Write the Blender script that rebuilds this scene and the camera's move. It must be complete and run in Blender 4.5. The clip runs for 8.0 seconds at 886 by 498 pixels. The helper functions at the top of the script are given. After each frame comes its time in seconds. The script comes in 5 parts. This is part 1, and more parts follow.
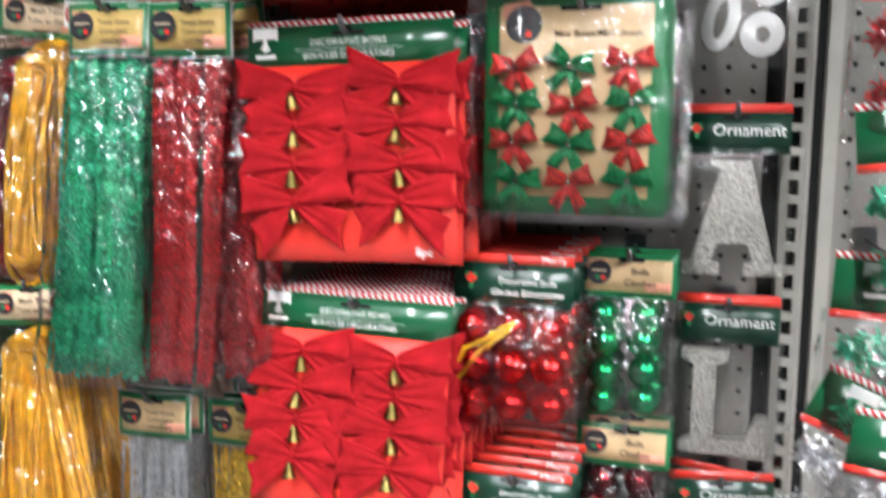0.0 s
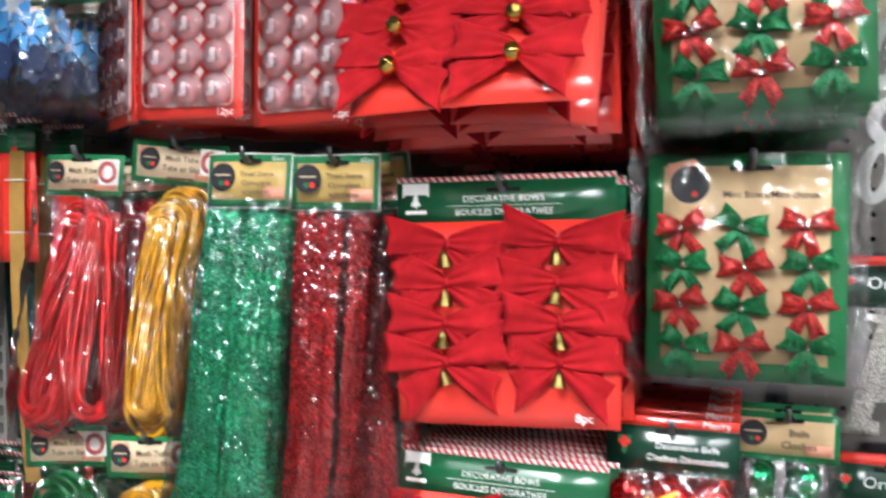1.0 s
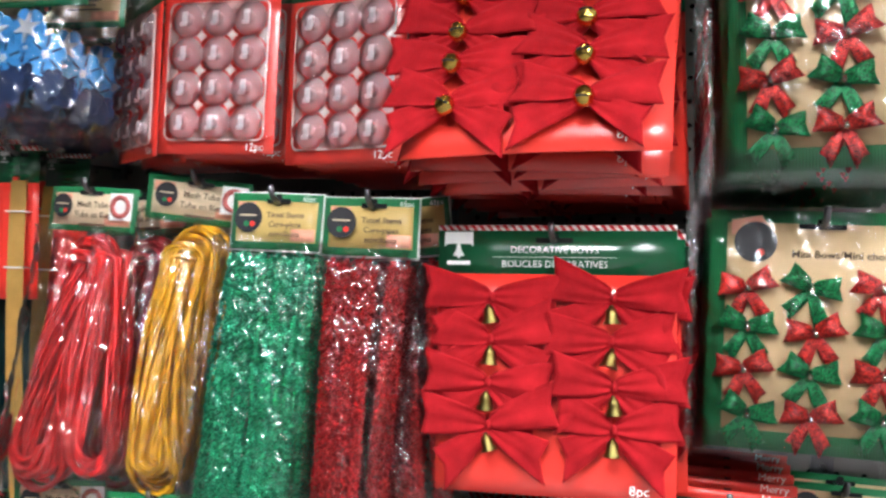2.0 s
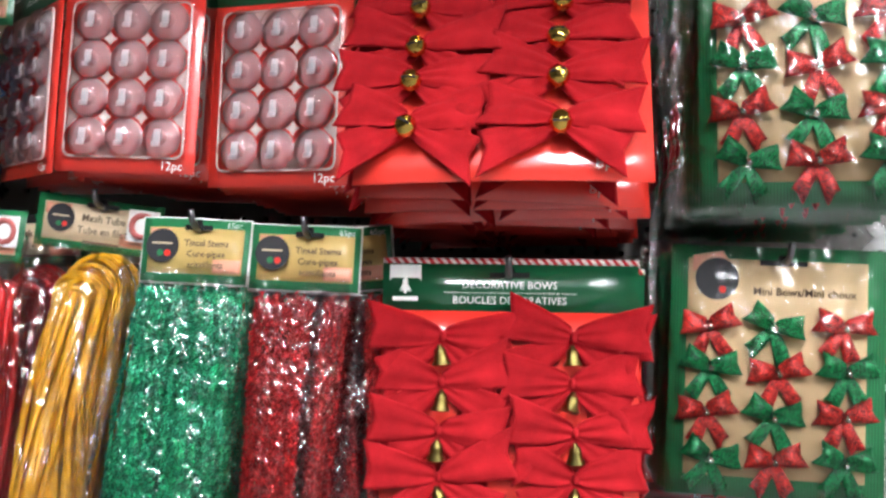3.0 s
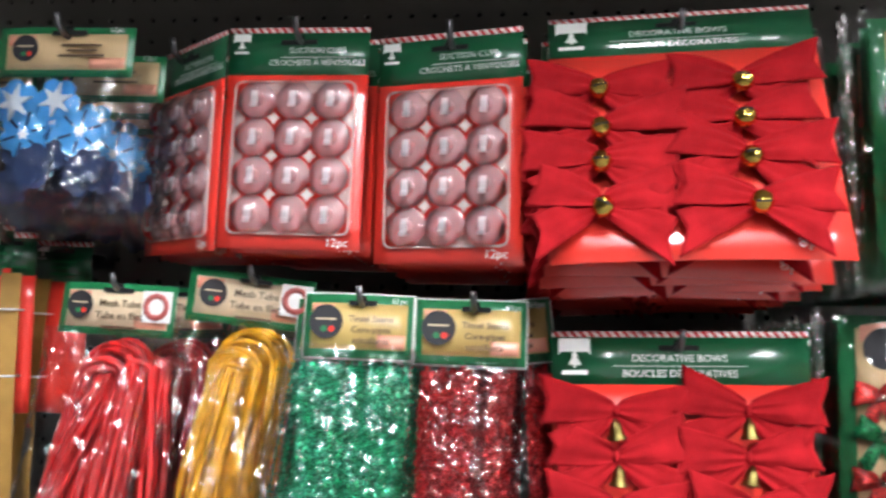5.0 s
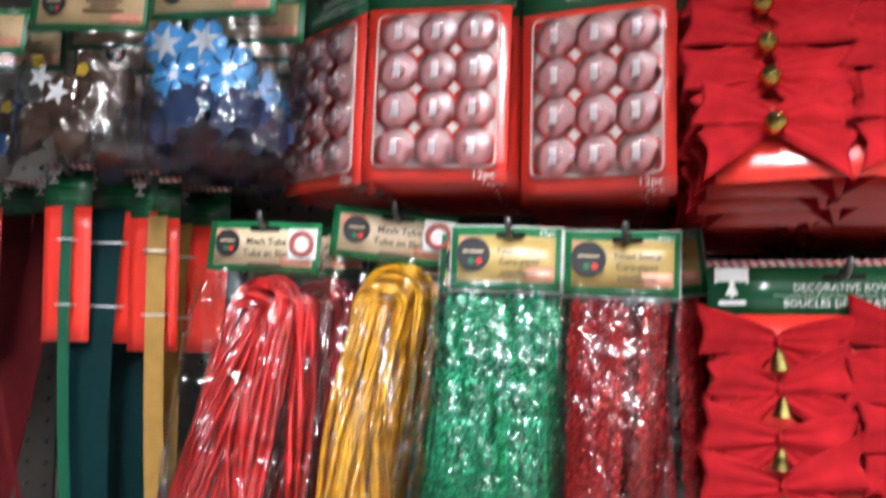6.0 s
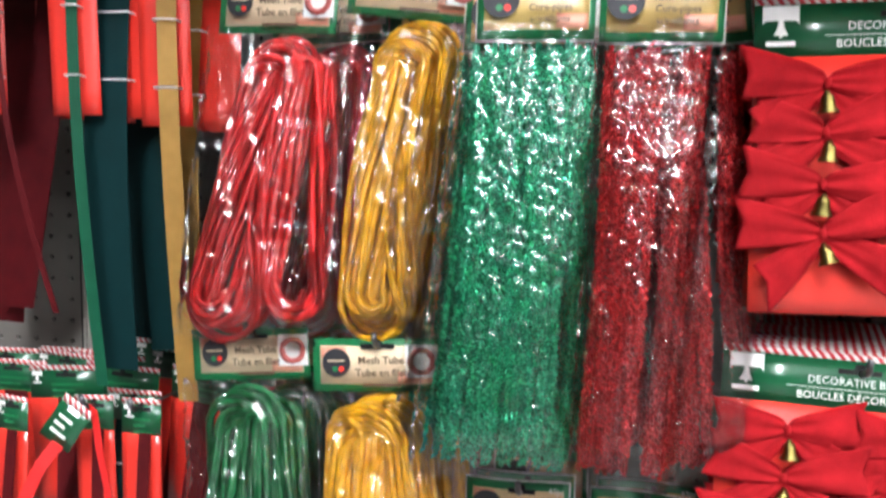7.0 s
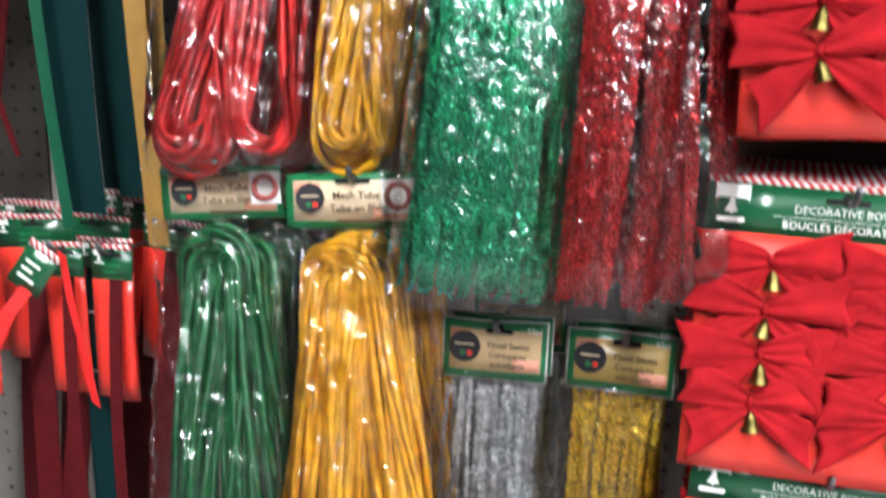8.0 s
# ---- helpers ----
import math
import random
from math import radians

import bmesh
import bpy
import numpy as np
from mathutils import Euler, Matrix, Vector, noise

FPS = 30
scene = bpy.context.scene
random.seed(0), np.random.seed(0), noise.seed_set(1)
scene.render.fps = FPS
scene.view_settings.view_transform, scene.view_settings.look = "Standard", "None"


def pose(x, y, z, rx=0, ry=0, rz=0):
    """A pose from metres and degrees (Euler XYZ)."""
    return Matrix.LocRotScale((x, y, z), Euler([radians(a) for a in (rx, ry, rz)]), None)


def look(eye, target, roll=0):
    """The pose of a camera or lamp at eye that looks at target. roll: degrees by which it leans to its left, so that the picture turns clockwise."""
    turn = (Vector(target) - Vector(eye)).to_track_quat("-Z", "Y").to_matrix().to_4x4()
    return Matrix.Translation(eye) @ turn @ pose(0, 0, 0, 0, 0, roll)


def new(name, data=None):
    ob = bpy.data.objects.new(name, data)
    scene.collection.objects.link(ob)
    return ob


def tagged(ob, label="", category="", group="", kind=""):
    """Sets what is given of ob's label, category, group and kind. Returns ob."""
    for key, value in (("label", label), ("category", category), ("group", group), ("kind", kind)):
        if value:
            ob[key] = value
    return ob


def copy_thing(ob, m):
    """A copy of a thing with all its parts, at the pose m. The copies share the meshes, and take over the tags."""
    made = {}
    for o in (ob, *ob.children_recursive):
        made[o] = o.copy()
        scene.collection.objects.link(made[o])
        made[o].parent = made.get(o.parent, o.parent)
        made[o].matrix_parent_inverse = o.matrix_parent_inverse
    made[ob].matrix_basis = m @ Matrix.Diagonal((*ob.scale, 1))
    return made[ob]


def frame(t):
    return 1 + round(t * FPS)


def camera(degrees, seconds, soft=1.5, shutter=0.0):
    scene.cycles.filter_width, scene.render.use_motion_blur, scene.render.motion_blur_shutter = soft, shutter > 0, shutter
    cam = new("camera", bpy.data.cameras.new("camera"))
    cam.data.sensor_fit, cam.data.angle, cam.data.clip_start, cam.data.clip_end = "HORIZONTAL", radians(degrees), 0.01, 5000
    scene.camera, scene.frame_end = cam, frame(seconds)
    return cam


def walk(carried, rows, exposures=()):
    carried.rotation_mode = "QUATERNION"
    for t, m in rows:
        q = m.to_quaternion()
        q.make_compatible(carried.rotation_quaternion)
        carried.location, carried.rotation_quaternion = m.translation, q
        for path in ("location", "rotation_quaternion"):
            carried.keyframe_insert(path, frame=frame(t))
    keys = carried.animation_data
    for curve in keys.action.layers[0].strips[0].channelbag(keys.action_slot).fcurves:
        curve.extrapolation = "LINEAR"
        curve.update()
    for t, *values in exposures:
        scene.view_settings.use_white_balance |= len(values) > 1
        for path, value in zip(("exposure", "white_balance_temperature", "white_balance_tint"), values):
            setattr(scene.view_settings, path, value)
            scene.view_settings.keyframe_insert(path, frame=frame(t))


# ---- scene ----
cam = camera(55.7, 8.0, soft=2.5, shutter=0.5)
PATH = [
    (0, (0.015, 0.012, 1.373), (-0.525, 1.916, 1.084), -0.2),
    (0.5, (-0.048, 0.016, 1.409), (-0.614, 1.928, 1.258), -0.4),
    (1, (-0.108, 0.013, 1.43), (-0.7, 1.922, 1.359), -0.0),
    (1.5, (-0.156, 0.018, 1.435), (-0.742, 1.93, 1.433), 1.0),
    (1.7, (-0.165, 0.027, 1.441), (-0.745, 1.941, 1.445), 1.2),
    (2.8, (-0.232, 0.085, 1.443), (-0.523, 2.063, 1.511), 2.2),
    (3, (-0.249, 0.09, 1.448), (-0.487, 2.074, 1.53), 2.0),
    (3.5, (-0.272, 0.105, 1.459), (-0.402, 2.098, 1.575), 1.9),
    (4, (-0.309, 0.089, 1.468), (-0.391, 2.08, 1.638), 1.5),
    (4.5, (-0.345, 0.074, 1.467), (-0.481, 2.06, 1.663), 1.5),
    (4.7, (-0.359, 0.069, 1.467), (-0.528, 2.053, 1.66), 1.4),
    (5.8, (-0.432, 0.068, 1.442), (-0.8, 2.025, 1.629), 1.4),
    (6, (-0.437, 0.069, 1.429), (-0.838, 2.023, 1.564), 1.2),
    (6.5, (-0.444, 0.084, 1.385), (-0.891, 2.033, 1.32), 0.6),
    (7, (-0.446, 0.095, 1.35), (-0.885, 2.035, 1.149), 0.9),
    (7.5, (-0.446, 0.095, 1.321), (-0.871, 2.03, 1.047), 1.7),
    (8, (-0.443, 0.112, 1.291), (-0.835, 2.027, 0.867), 1.4),
]
walk(cam, [(t, look(eye, target, roll)) for t, eye, target, roll in PATH])

# ---- world and light ----
world = bpy.data.worlds.new("world")
scene.world = world
world.use_nodes = True
world.node_tree.nodes["Background"].inputs[0].default_value = (0.9, 0.95, 1.0, 1)
world.node_tree.nodes["Background"].inputs[1].default_value = 0.02
scene.view_settings.exposure = 0.0


# ---- materials ----
def mat(name, color, rough=0.5, metal=0.0, vary=0.12, scale=60.0, bump=0.0, bscale=300.0, coat=0.0, sheen=0.0, rvary=0.0, spec=0.5):
    m = bpy.data.materials.new(name)
    m.use_nodes = True
    nt = m.node_tree
    b = nt.nodes["Principled BSDF"]
    b.inputs["Roughness"].default_value = rough
    b.inputs["Metallic"].default_value = metal
    b.inputs["Specular IOR Level"].default_value = spec
    b.inputs["Coat Weight"].default_value = coat
    b.inputs["Coat Roughness"].default_value = 0.12
    b.inputs["Sheen Weight"].default_value = sheen
    co = nt.nodes.new("ShaderNodeTexCoord")
    big = nt.nodes.new("ShaderNodeTexNoise")
    big.inputs["Scale"].default_value = scale
    big.inputs["Detail"].default_value = 6
    nt.links.new(co.outputs["Object"], big.inputs["Vector"])
    ramp = nt.nodes.new("ShaderNodeMapRange")
    ramp.inputs["From Min"].default_value, ramp.inputs["From Max"].default_value = 0.25, 0.75
    ramp.inputs["To Min"].default_value, ramp.inputs["To Max"].default_value = 1 - vary, 1 + vary
    nt.links.new(big.outputs["Fac"], ramp.inputs["Value"])
    hsv = nt.nodes.new("ShaderNodeHueSaturation")
    hsv.inputs["Color"].default_value = (*color, 1)
    nt.links.new(ramp.outputs["Result"], hsv.inputs["Value"])
    nt.links.new(hsv.outputs["Color"], b.inputs["Base Color"])
    if sheen:
        b.inputs["Sheen Roughness"].default_value = 0.35
        b.inputs["Sheen Tint"].default_value = (*[min(1, c * 1.6 + 0.05) for c in color], 1)
    if rvary:
        rr = nt.nodes.new("ShaderNodeMapRange")
        rr.inputs["To Min"].default_value, rr.inputs["To Max"].default_value = max(0.02, rough - rvary), rough + rvary
        nt.links.new(big.outputs["Fac"], rr.inputs["Value"])
        nt.links.new(rr.outputs["Result"], b.inputs["Roughness"])
    if bump:
        fine = nt.nodes.new("ShaderNodeTexNoise")
        fine.inputs["Scale"].default_value = bscale
        fine.inputs["Detail"].default_value = 4
        nt.links.new(co.outputs["Object"], fine.inputs["Vector"])
        bp = nt.nodes.new("ShaderNodeBump")
        bp.inputs["Strength"].default_value = bump
        bp.inputs["Distance"].default_value = 0.002
        nt.links.new(fine.outputs["Fac"], bp.inputs["Height"])
        nt.links.new(bp.outputs["Normal"], b.inputs["Normal"])
    return m


def stripes(name, a, b_, angle, period, rough=0.35, sharp=0.5):
    """Printed diagonal stripes, in the object's own x and z."""
    m = mat(name, a, rough)
    nt = m.node_tree
    p = nt.nodes["Principled BSDF"]
    co = nt.nodes.new("ShaderNodeTexCoord")
    mp = nt.nodes.new("ShaderNodeMapping")
    mp.inputs["Rotation"].default_value = (0, radians(angle), 0)
    mp.inputs["Scale"].default_value = (1 / period, 1 / period, 1 / period)
    sx = nt.nodes.new("ShaderNodeSeparateXYZ")
    fr = nt.nodes.new("ShaderNodeMath")
    fr.operation = "FRACT"
    gt = nt.nodes.new("ShaderNodeMath")
    gt.operation = "GREATER_THAN"
    gt.inputs[1].default_value = sharp
    mix = nt.nodes.new("ShaderNodeMix")
    mix.data_type = "RGBA"
    mix.inputs[6].default_value, mix.inputs[7].default_value = (*a, 1), (*b_, 1)
    nt.links.new(co.outputs["Object"], mp.inputs["Vector"])
    nt.links.new(mp.outputs["Vector"], sx.inputs[0])
    nt.links.new(sx.outputs["X"], fr.inputs[0])
    nt.links.new(fr.outputs[0], gt.inputs[0])
    nt.links.new(gt.outputs[0], mix.inputs[0])
    nt.links.new(mix.outputs[2], p.inputs["Base Color"])
    return m


def film(name, tint=(1, 1, 1), gloss=0.10, rough=0.07, bump=0.5, bscale=55.0):
    """Clear crinkled plastic film: see-through, with glossy wrinkles."""
    m = bpy.data.materials.new(name)
    m.use_nodes = True
    nt = m.node_tree
    nt.nodes.remove(nt.nodes["Principled BSDF"])
    out = nt.nodes["Material Output"]
    tr = nt.nodes.new("ShaderNodeBsdfTransparent")
    tr.inputs[0].default_value = (*tint, 1)
    gl = nt.nodes.new("ShaderNodeBsdfGlossy")
    gl.inputs["Roughness"].default_value = rough
    co = nt.nodes.new("ShaderNodeTexCoord")
    mp = nt.nodes.new("ShaderNodeMapping")
    mp.inputs["Scale"].default_value = (1.5, 1.0, 0.8)
    no = nt.nodes.new("ShaderNodeTexNoise")
    no.inputs["Scale"].default_value = bscale
    no.inputs["Detail"].default_value = 3
    no.inputs["Distortion"].default_value = 1.2
    bp = nt.nodes.new("ShaderNodeBump")
    bp.inputs["Strength"].default_value = bump
    bp.inputs["Distance"].default_value = 0.008
    fr = nt.nodes.new("ShaderNodeFresnel")
    fr.inputs["IOR"].default_value = 1.45
    ad = nt.nodes.new("ShaderNodeMath")
    ad.operation, ad.use_clamp = "ADD", True
    ad.inputs[1].default_value = gloss
    mx = nt.nodes.new("ShaderNodeMixShader")
    nt.links.new(co.outputs["Object"], mp.inputs["Vector"])
    nt.links.new(mp.outputs["Vector"], no.inputs["Vector"])
    nt.links.new(no.outputs["Fac"], bp.inputs["Height"])
    nt.links.new(bp.outputs["Normal"], gl.inputs["Normal"])
    nt.links.new(fr.outputs[0], ad.inputs[0])
    nt.links.new(ad.outputs[0], mx.inputs[0])
    nt.links.new(tr.outputs[0], mx.inputs[1])
    nt.links.new(gl.outputs[0], mx.inputs[2])
    nt.links.new(mx.outputs[0], out.inputs["Surface"])
    return m


def rubber(name, colour, milk):
    """Soft milky clear rubber."""
    m = bpy.data.materials.new(name)
    m.use_nodes = True
    nt = m.node_tree
    nt.nodes.remove(nt.nodes["Principled BSDF"])
    tr = nt.nodes.new("ShaderNodeBsdfTransparent")
    tr.inputs[0].default_value = (0.97, 0.93, 0.93, 1)
    df = nt.nodes.new("ShaderNodeBsdfDiffuse")
    df.inputs[0].default_value = (*colour, 1)
    gl = nt.nodes.new("ShaderNodeBsdfGlossy")
    gl.inputs["Roughness"].default_value = 0.22
    a, b = nt.nodes.new("ShaderNodeMixShader"), nt.nodes.new("ShaderNodeMixShader")
    a.inputs[0].default_value, b.inputs[0].default_value = milk, 0.06
    nt.links.new(tr.outputs[0], a.inputs[1])
    nt.links.new(df.outputs[0], a.inputs[2])
    nt.links.new(a.outputs[0], b.inputs[1])
    nt.links.new(gl.outputs[0], b.inputs[2])
    nt.links.new(b.outputs[0], nt.nodes["Material Output"].inputs["Surface"])
    return m


def rope_mat(name, color, rough=0.38):
    """Shiny woven tubing with fine diagonal ribs."""
    m = mat(name, color, rough, 0.0, 0.28, 90, coat=0.10)
    nt = m.node_tree
    b = nt.nodes["Principled BSDF"]
    co = nt.nodes.new("ShaderNodeTexCoord")
    wv = nt.nodes.new("ShaderNodeTexWave")
    wv.bands_direction = "Z"
    wv.inputs["Scale"].default_value = 150
    wv.inputs["Distortion"].default_value = 2.0
    wv.inputs["Detail"].default_value = 1
    bp = nt.nodes.new("ShaderNodeBump")
    bp.inputs["Strength"].default_value = 0.45
    bp.inputs["Distance"].default_value = 0.001
    nt.links.new(co.outputs["Object"], wv.inputs["Vector"])
    nt.links.new(wv.outputs["Fac"], bp.inputs["Height"])
    nt.links.new(bp.outputs["Normal"], b.inputs["Normal"])
    return m


def glitter(name, color, metal=0.8, rough=0.3, cells=900.0):
    """Glittered or tinsel surface: flakes of differing brightness and tilt."""
    m = mat(name, color, rough, metal)
    nt = m.node_tree
    b = nt.nodes["Principled BSDF"]
    co = nt.nodes.new("ShaderNodeTexCoord")
    vo = nt.nodes.new("ShaderNodeTexVoronoi")
    vo.inputs["Scale"].default_value = cells
    nt.links.new(co.outputs["Object"], vo.inputs["Vector"])
    se = nt.nodes.new("ShaderNodeSeparateColor")
    nt.links.new(vo.outputs["Color"], se.inputs[0])
    mr = nt.nodes.new("ShaderNodeMapRange")
    mr.inputs["To Min"].default_value, mr.inputs["To Max"].default_value = 0.18, 2.0
    nt.links.new(se.outputs[0], mr.inputs["Value"])
    hs = nt.nodes.new("ShaderNodeHueSaturation")
    hs.inputs["Color"].default_value = (*color, 1)
    nt.links.new(mr.outputs[0], hs.inputs["Value"])
    nt.links.new(hs.outputs[0], b.inputs["Base Color"])
    bp = nt.nodes.new("ShaderNodeBump")
    bp.inputs["Strength"].default_value = 0.8
    bp.inputs["Distance"].default_value = 0.0015
    nt.links.new(se.outputs[1], bp.inputs["Height"])
    nt.links.new(bp.outputs["Normal"], b.inputs["Normal"])
    return m


def emitter(name, color, strength):
    m = bpy.data.materials.new(name)
    m.use_nodes = True
    nt = m.node_tree
    nt.nodes.remove(nt.nodes["Principled BSDF"])
    em = nt.nodes.new("ShaderNodeEmission")
    em.inputs[0].default_value, em.inputs[1].default_value = (*color, 1), strength
    nt.links.new(em.outputs[0], nt.nodes["Material Output"].inputs["Surface"])
    return m


PEG = mat("painted pegboard", (0.195, 0.181, 0.162), 0.6, 0, 0.12, 14, bump=0.15, bscale=500)
STEEL = mat("painted steel upright", (0.30, 0.285, 0.255), 0.45, 0, 0.10, 25, bump=0.1)
# Near-black that stands for the shade inside holes and slots.
HOLESHADE = mat("shade in holes", (0.008, 0.008, 0.008), 0.9)
WALL = mat("plain wall", (0.07, 0.068, 0.066), 0.8, 0, 0.15, 3)
CEIL = mat("ceiling board", (0.16, 0.16, 0.16), 0.9, 0, 0.1, 5)
FLOOR = mat("vinyl floor", (0.13, 0.125, 0.12), 0.35, 0, 0.15, 4)
LAMP = emitter("light diffuser", (0.965, 0.98, 1.03), 113.0)
CHROME = mat("dull zinc wire", (0.16, 0.16, 0.17), 0.35, 1.0, 0.1)
BLACKP = mat("black plastic", (0.012, 0.012, 0.012), 0.35)
REDCARD = mat("glossy red card", (0.74, 0.036, 0.024), 0.36, 0, 0.05, 20, coat=1.0, bump=0.03, bscale=80)
GREENH = mat("dark green print", (0.004, 0.085, 0.032), 0.30, 0, 0.08, 20, coat=1.0)
DGREENH = mat("deep green print", (0.004, 0.035, 0.020), 0.30, 0, 0.08, 20, coat=0.5)
GREENB = mat("mid green print", (0.012, 0.17, 0.060), 0.35, 0, 0.12, 30, coat=0.5)
RIBGREEN = stripes("ridged green print", (0.010, 0.14, 0.045), (0.020, 0.21, 0.075), 0, 0.0022, 0.4)
KRAFT = mat("kraft print", (0.64, 0.45, 0.24), 0.55, 0, 0.08, 50, coat=0.1)
KRAFTP = mat("pale kraft print", (0.72, 0.57, 0.38), 0.45, 0, 0.08, 50, coat=0.35)
GOLDK = mat("gold kraft print", (0.60, 0.42, 0.14), 0.4, 0, 0.08, 50, coat=0.4)
PEACH = mat("peach print", (0.80, 0.36, 0.24), 0.45, coat=0.35)
CANDY = stripes("candy stripe print", (0.75, 0.70, 0.68), (0.55, 0.02, 0.03), 38, 0.0052)
WHITEI = mat("white print", (0.80, 0.80, 0.78), 0.45)
INK = mat("dark print", (0.10, 0.06, 0.035), 0.5)
WREATH = mat("dusty red print", (0.42, 0.10, 0.09), 0.5, 0, 0.5, 900)
BADGE = mat("charcoal print", (0.018, 0.018, 0.022), 0.5)
VELVET = mat("red velvet", (0.30, 0.009, 0.013), 0.95, 0, 0.30, 45, bump=0.35, bscale=900, spec=0.08)
GOLD = mat("gold bell metal", (0.66, 0.45, 0.10), 0.16, 1.0, 0.2, 120)
BRASS = mat("brass bell metal", (0.15, 0.115, 0.036), 0.34, 1.0, 0.3, 120)
SILVER = mat("silver bead", (0.8, 0.8, 0.82), 0.12, 1.0)
CLEAR = film("clear film", (0.99, 0.99, 0.99), 0.07, 0.11, 0.10, 110)
CLEAR2 = film("smooth film", (0.99, 0.99, 0.99), 0.022, 0.11, 0.05, 60)
SEAM = film("sealed film edge", (0.97, 0.97, 0.97), 0.12, 0.14, 0.8, 110)
BLISTER = film("blister plastic", (0.99, 0.98, 0.98), 0.025, 0.09, 0.20, 90)
# Pale milky colour holds the sheen of the sealed blister plastic.
FLANGESHEEN = rubber("blister flange with sheen colour", (0.92, 0.74, 0.70), 0.55)
CUP = rubber("clear rubber", (0.66, 0.63, 0.66), 0.36)
HOOKM = mat("bright hook metal", (0.70, 0.71, 0.73), 0.35, 0.2)
TINGREEN = glitter("green tinsel", (0.060, 0.52, 0.30), 0.80, 0.34)
TINRED = glitter("red tinsel", (0.66, 0.050, 0.055), 0.80, 0.34)
TINSILV = glitter("silver tinsel", (0.86, 0.88, 0.92), 0.85, 0.34)
TINGOLD = glitter("gold tinsel", (0.95, 0.58, 0.06), 0.6, 0.30)
GLRED = glitter("red glitter ribbon", (0.42, 0.022, 0.018), 0.35, 0.40, 1100)
GLGREEN = glitter("green glitter ribbon", (0.004, 0.16, 0.050), 0.35, 0.40, 1100)
GLSILV = glitter("silver glitter", (0.62, 0.59, 0.54), 0.5, 0.4, 1100)
ROPER = rope_mat("red mesh tube", (0.60, 0.016, 0.018))
ROPEY = rope_mat("gold mesh tube", (0.80, 0.40, 0.008))
ROPEG = rope_mat("green mesh tube", (0.002, 0.13, 0.036))
ROPES = rope_mat("silver mesh tube", (0.5, 0.5, 0.48))
RIBTEAL = mat("teal ribbon", (0.0015, 0.020, 0.022), 0.55, 0, 0.15, 60, bump=0.2, bscale=700, spec=0.2)
RIBGR = mat("green ribbon", (0.004, 0.065, 0.032), 0.5, 0, 0.15, 60, bump=0.2, bscale=700, spec=0.2)
RIBGOLD = mat("gold ribbon", (0.34, 0.19, 0.05), 0.42, 0, 0.15, 60, bump=0.2, bscale=700, spec=0.2)
RIBRED = mat("red ribbon", (0.55, 0.012, 0.012), 0.5, 0, 0.15, 60, bump=0.2, bscale=700)
RIBDRED = mat("dark red ribbon", (0.075, 0.004, 0.006), 0.55, 0, 0.2, 60, bump=0.2, bscale=700, spec=0.2)
BALLRED = mat("shiny red ball", (0.62, 0.012, 0.014), 0.14, 0.85, 0.1)
BELLGRN = mat("shiny green bell", (0.01, 0.34, 0.13), 0.16, 0.9, 0.2)
FOAMB = mat("blue foam", (0.05, 0.32, 0.72), 0.6, 0, 0.1, 60, bump=0.1)
FOAMN = mat("navy foam", (0.01, 0.03, 0.10), 0.6, 0, 0.2, 60)
FOAMBR = mat("brown foam", (0.055, 0.023, 0.011), 0.6, 0, 0.2, 60)
FOAMW = mat("white foam", (0.75, 0.78, 0.80), 0.6, 0, 0.05, 60)
WHITEP = mat("white plastic", (0.72, 0.72, 0.70), 0.35, 0, 0.05, 30, coat=0.3)


# ---- builders ----
def part(name, bm, material, parent=None, label="", smooth=False, m=None):
    me = bpy.data.meshes.new(name)
    bm.to_mesh(me)
    bm.free()
    return link(name, me, material, parent, label, smooth, m)


def link(name, me, material, parent=None, label="", smooth=False, m=None):
    if material and not me.materials:
        me.materials.append(material)
    if smooth:
        me.polygons.foreach_set("use_smooth", [True] * len(me.polygons))
    ob = new(name, me)
    ob.parent = parent
    if m is not None:
        ob.matrix_basis = m
    if label:
        ob["label"] = label
    return ob


def raw(name, verts, faces, material, parent=None, label="", smooth=True, m=None):
    me = bpy.data.meshes.new(name)
    me.from_pydata([tuple(v) for v in verts], [], faces)
    me.update()
    return link(name, me, material, parent, label, smooth, m)


def block(bm, x0, x1, y0, y1, z0, z1, bevel=0.0):
    r = bmesh.ops.create_cube(bm, size=1.0, matrix=Matrix.Translation(((x0 + x1) / 2, (y0 + y1) / 2, (z0 + z1) / 2)) @ Matrix.Diagonal((x1 - x0, y1 - y0, z1 - z0, 1)))
    if bevel:
        edges = list({e for v in r["verts"] for e in v.link_edges})
        bmesh.ops.bevel(bm, geom=edges, offset=bevel, segments=2, affect="EDGES")
    return bm


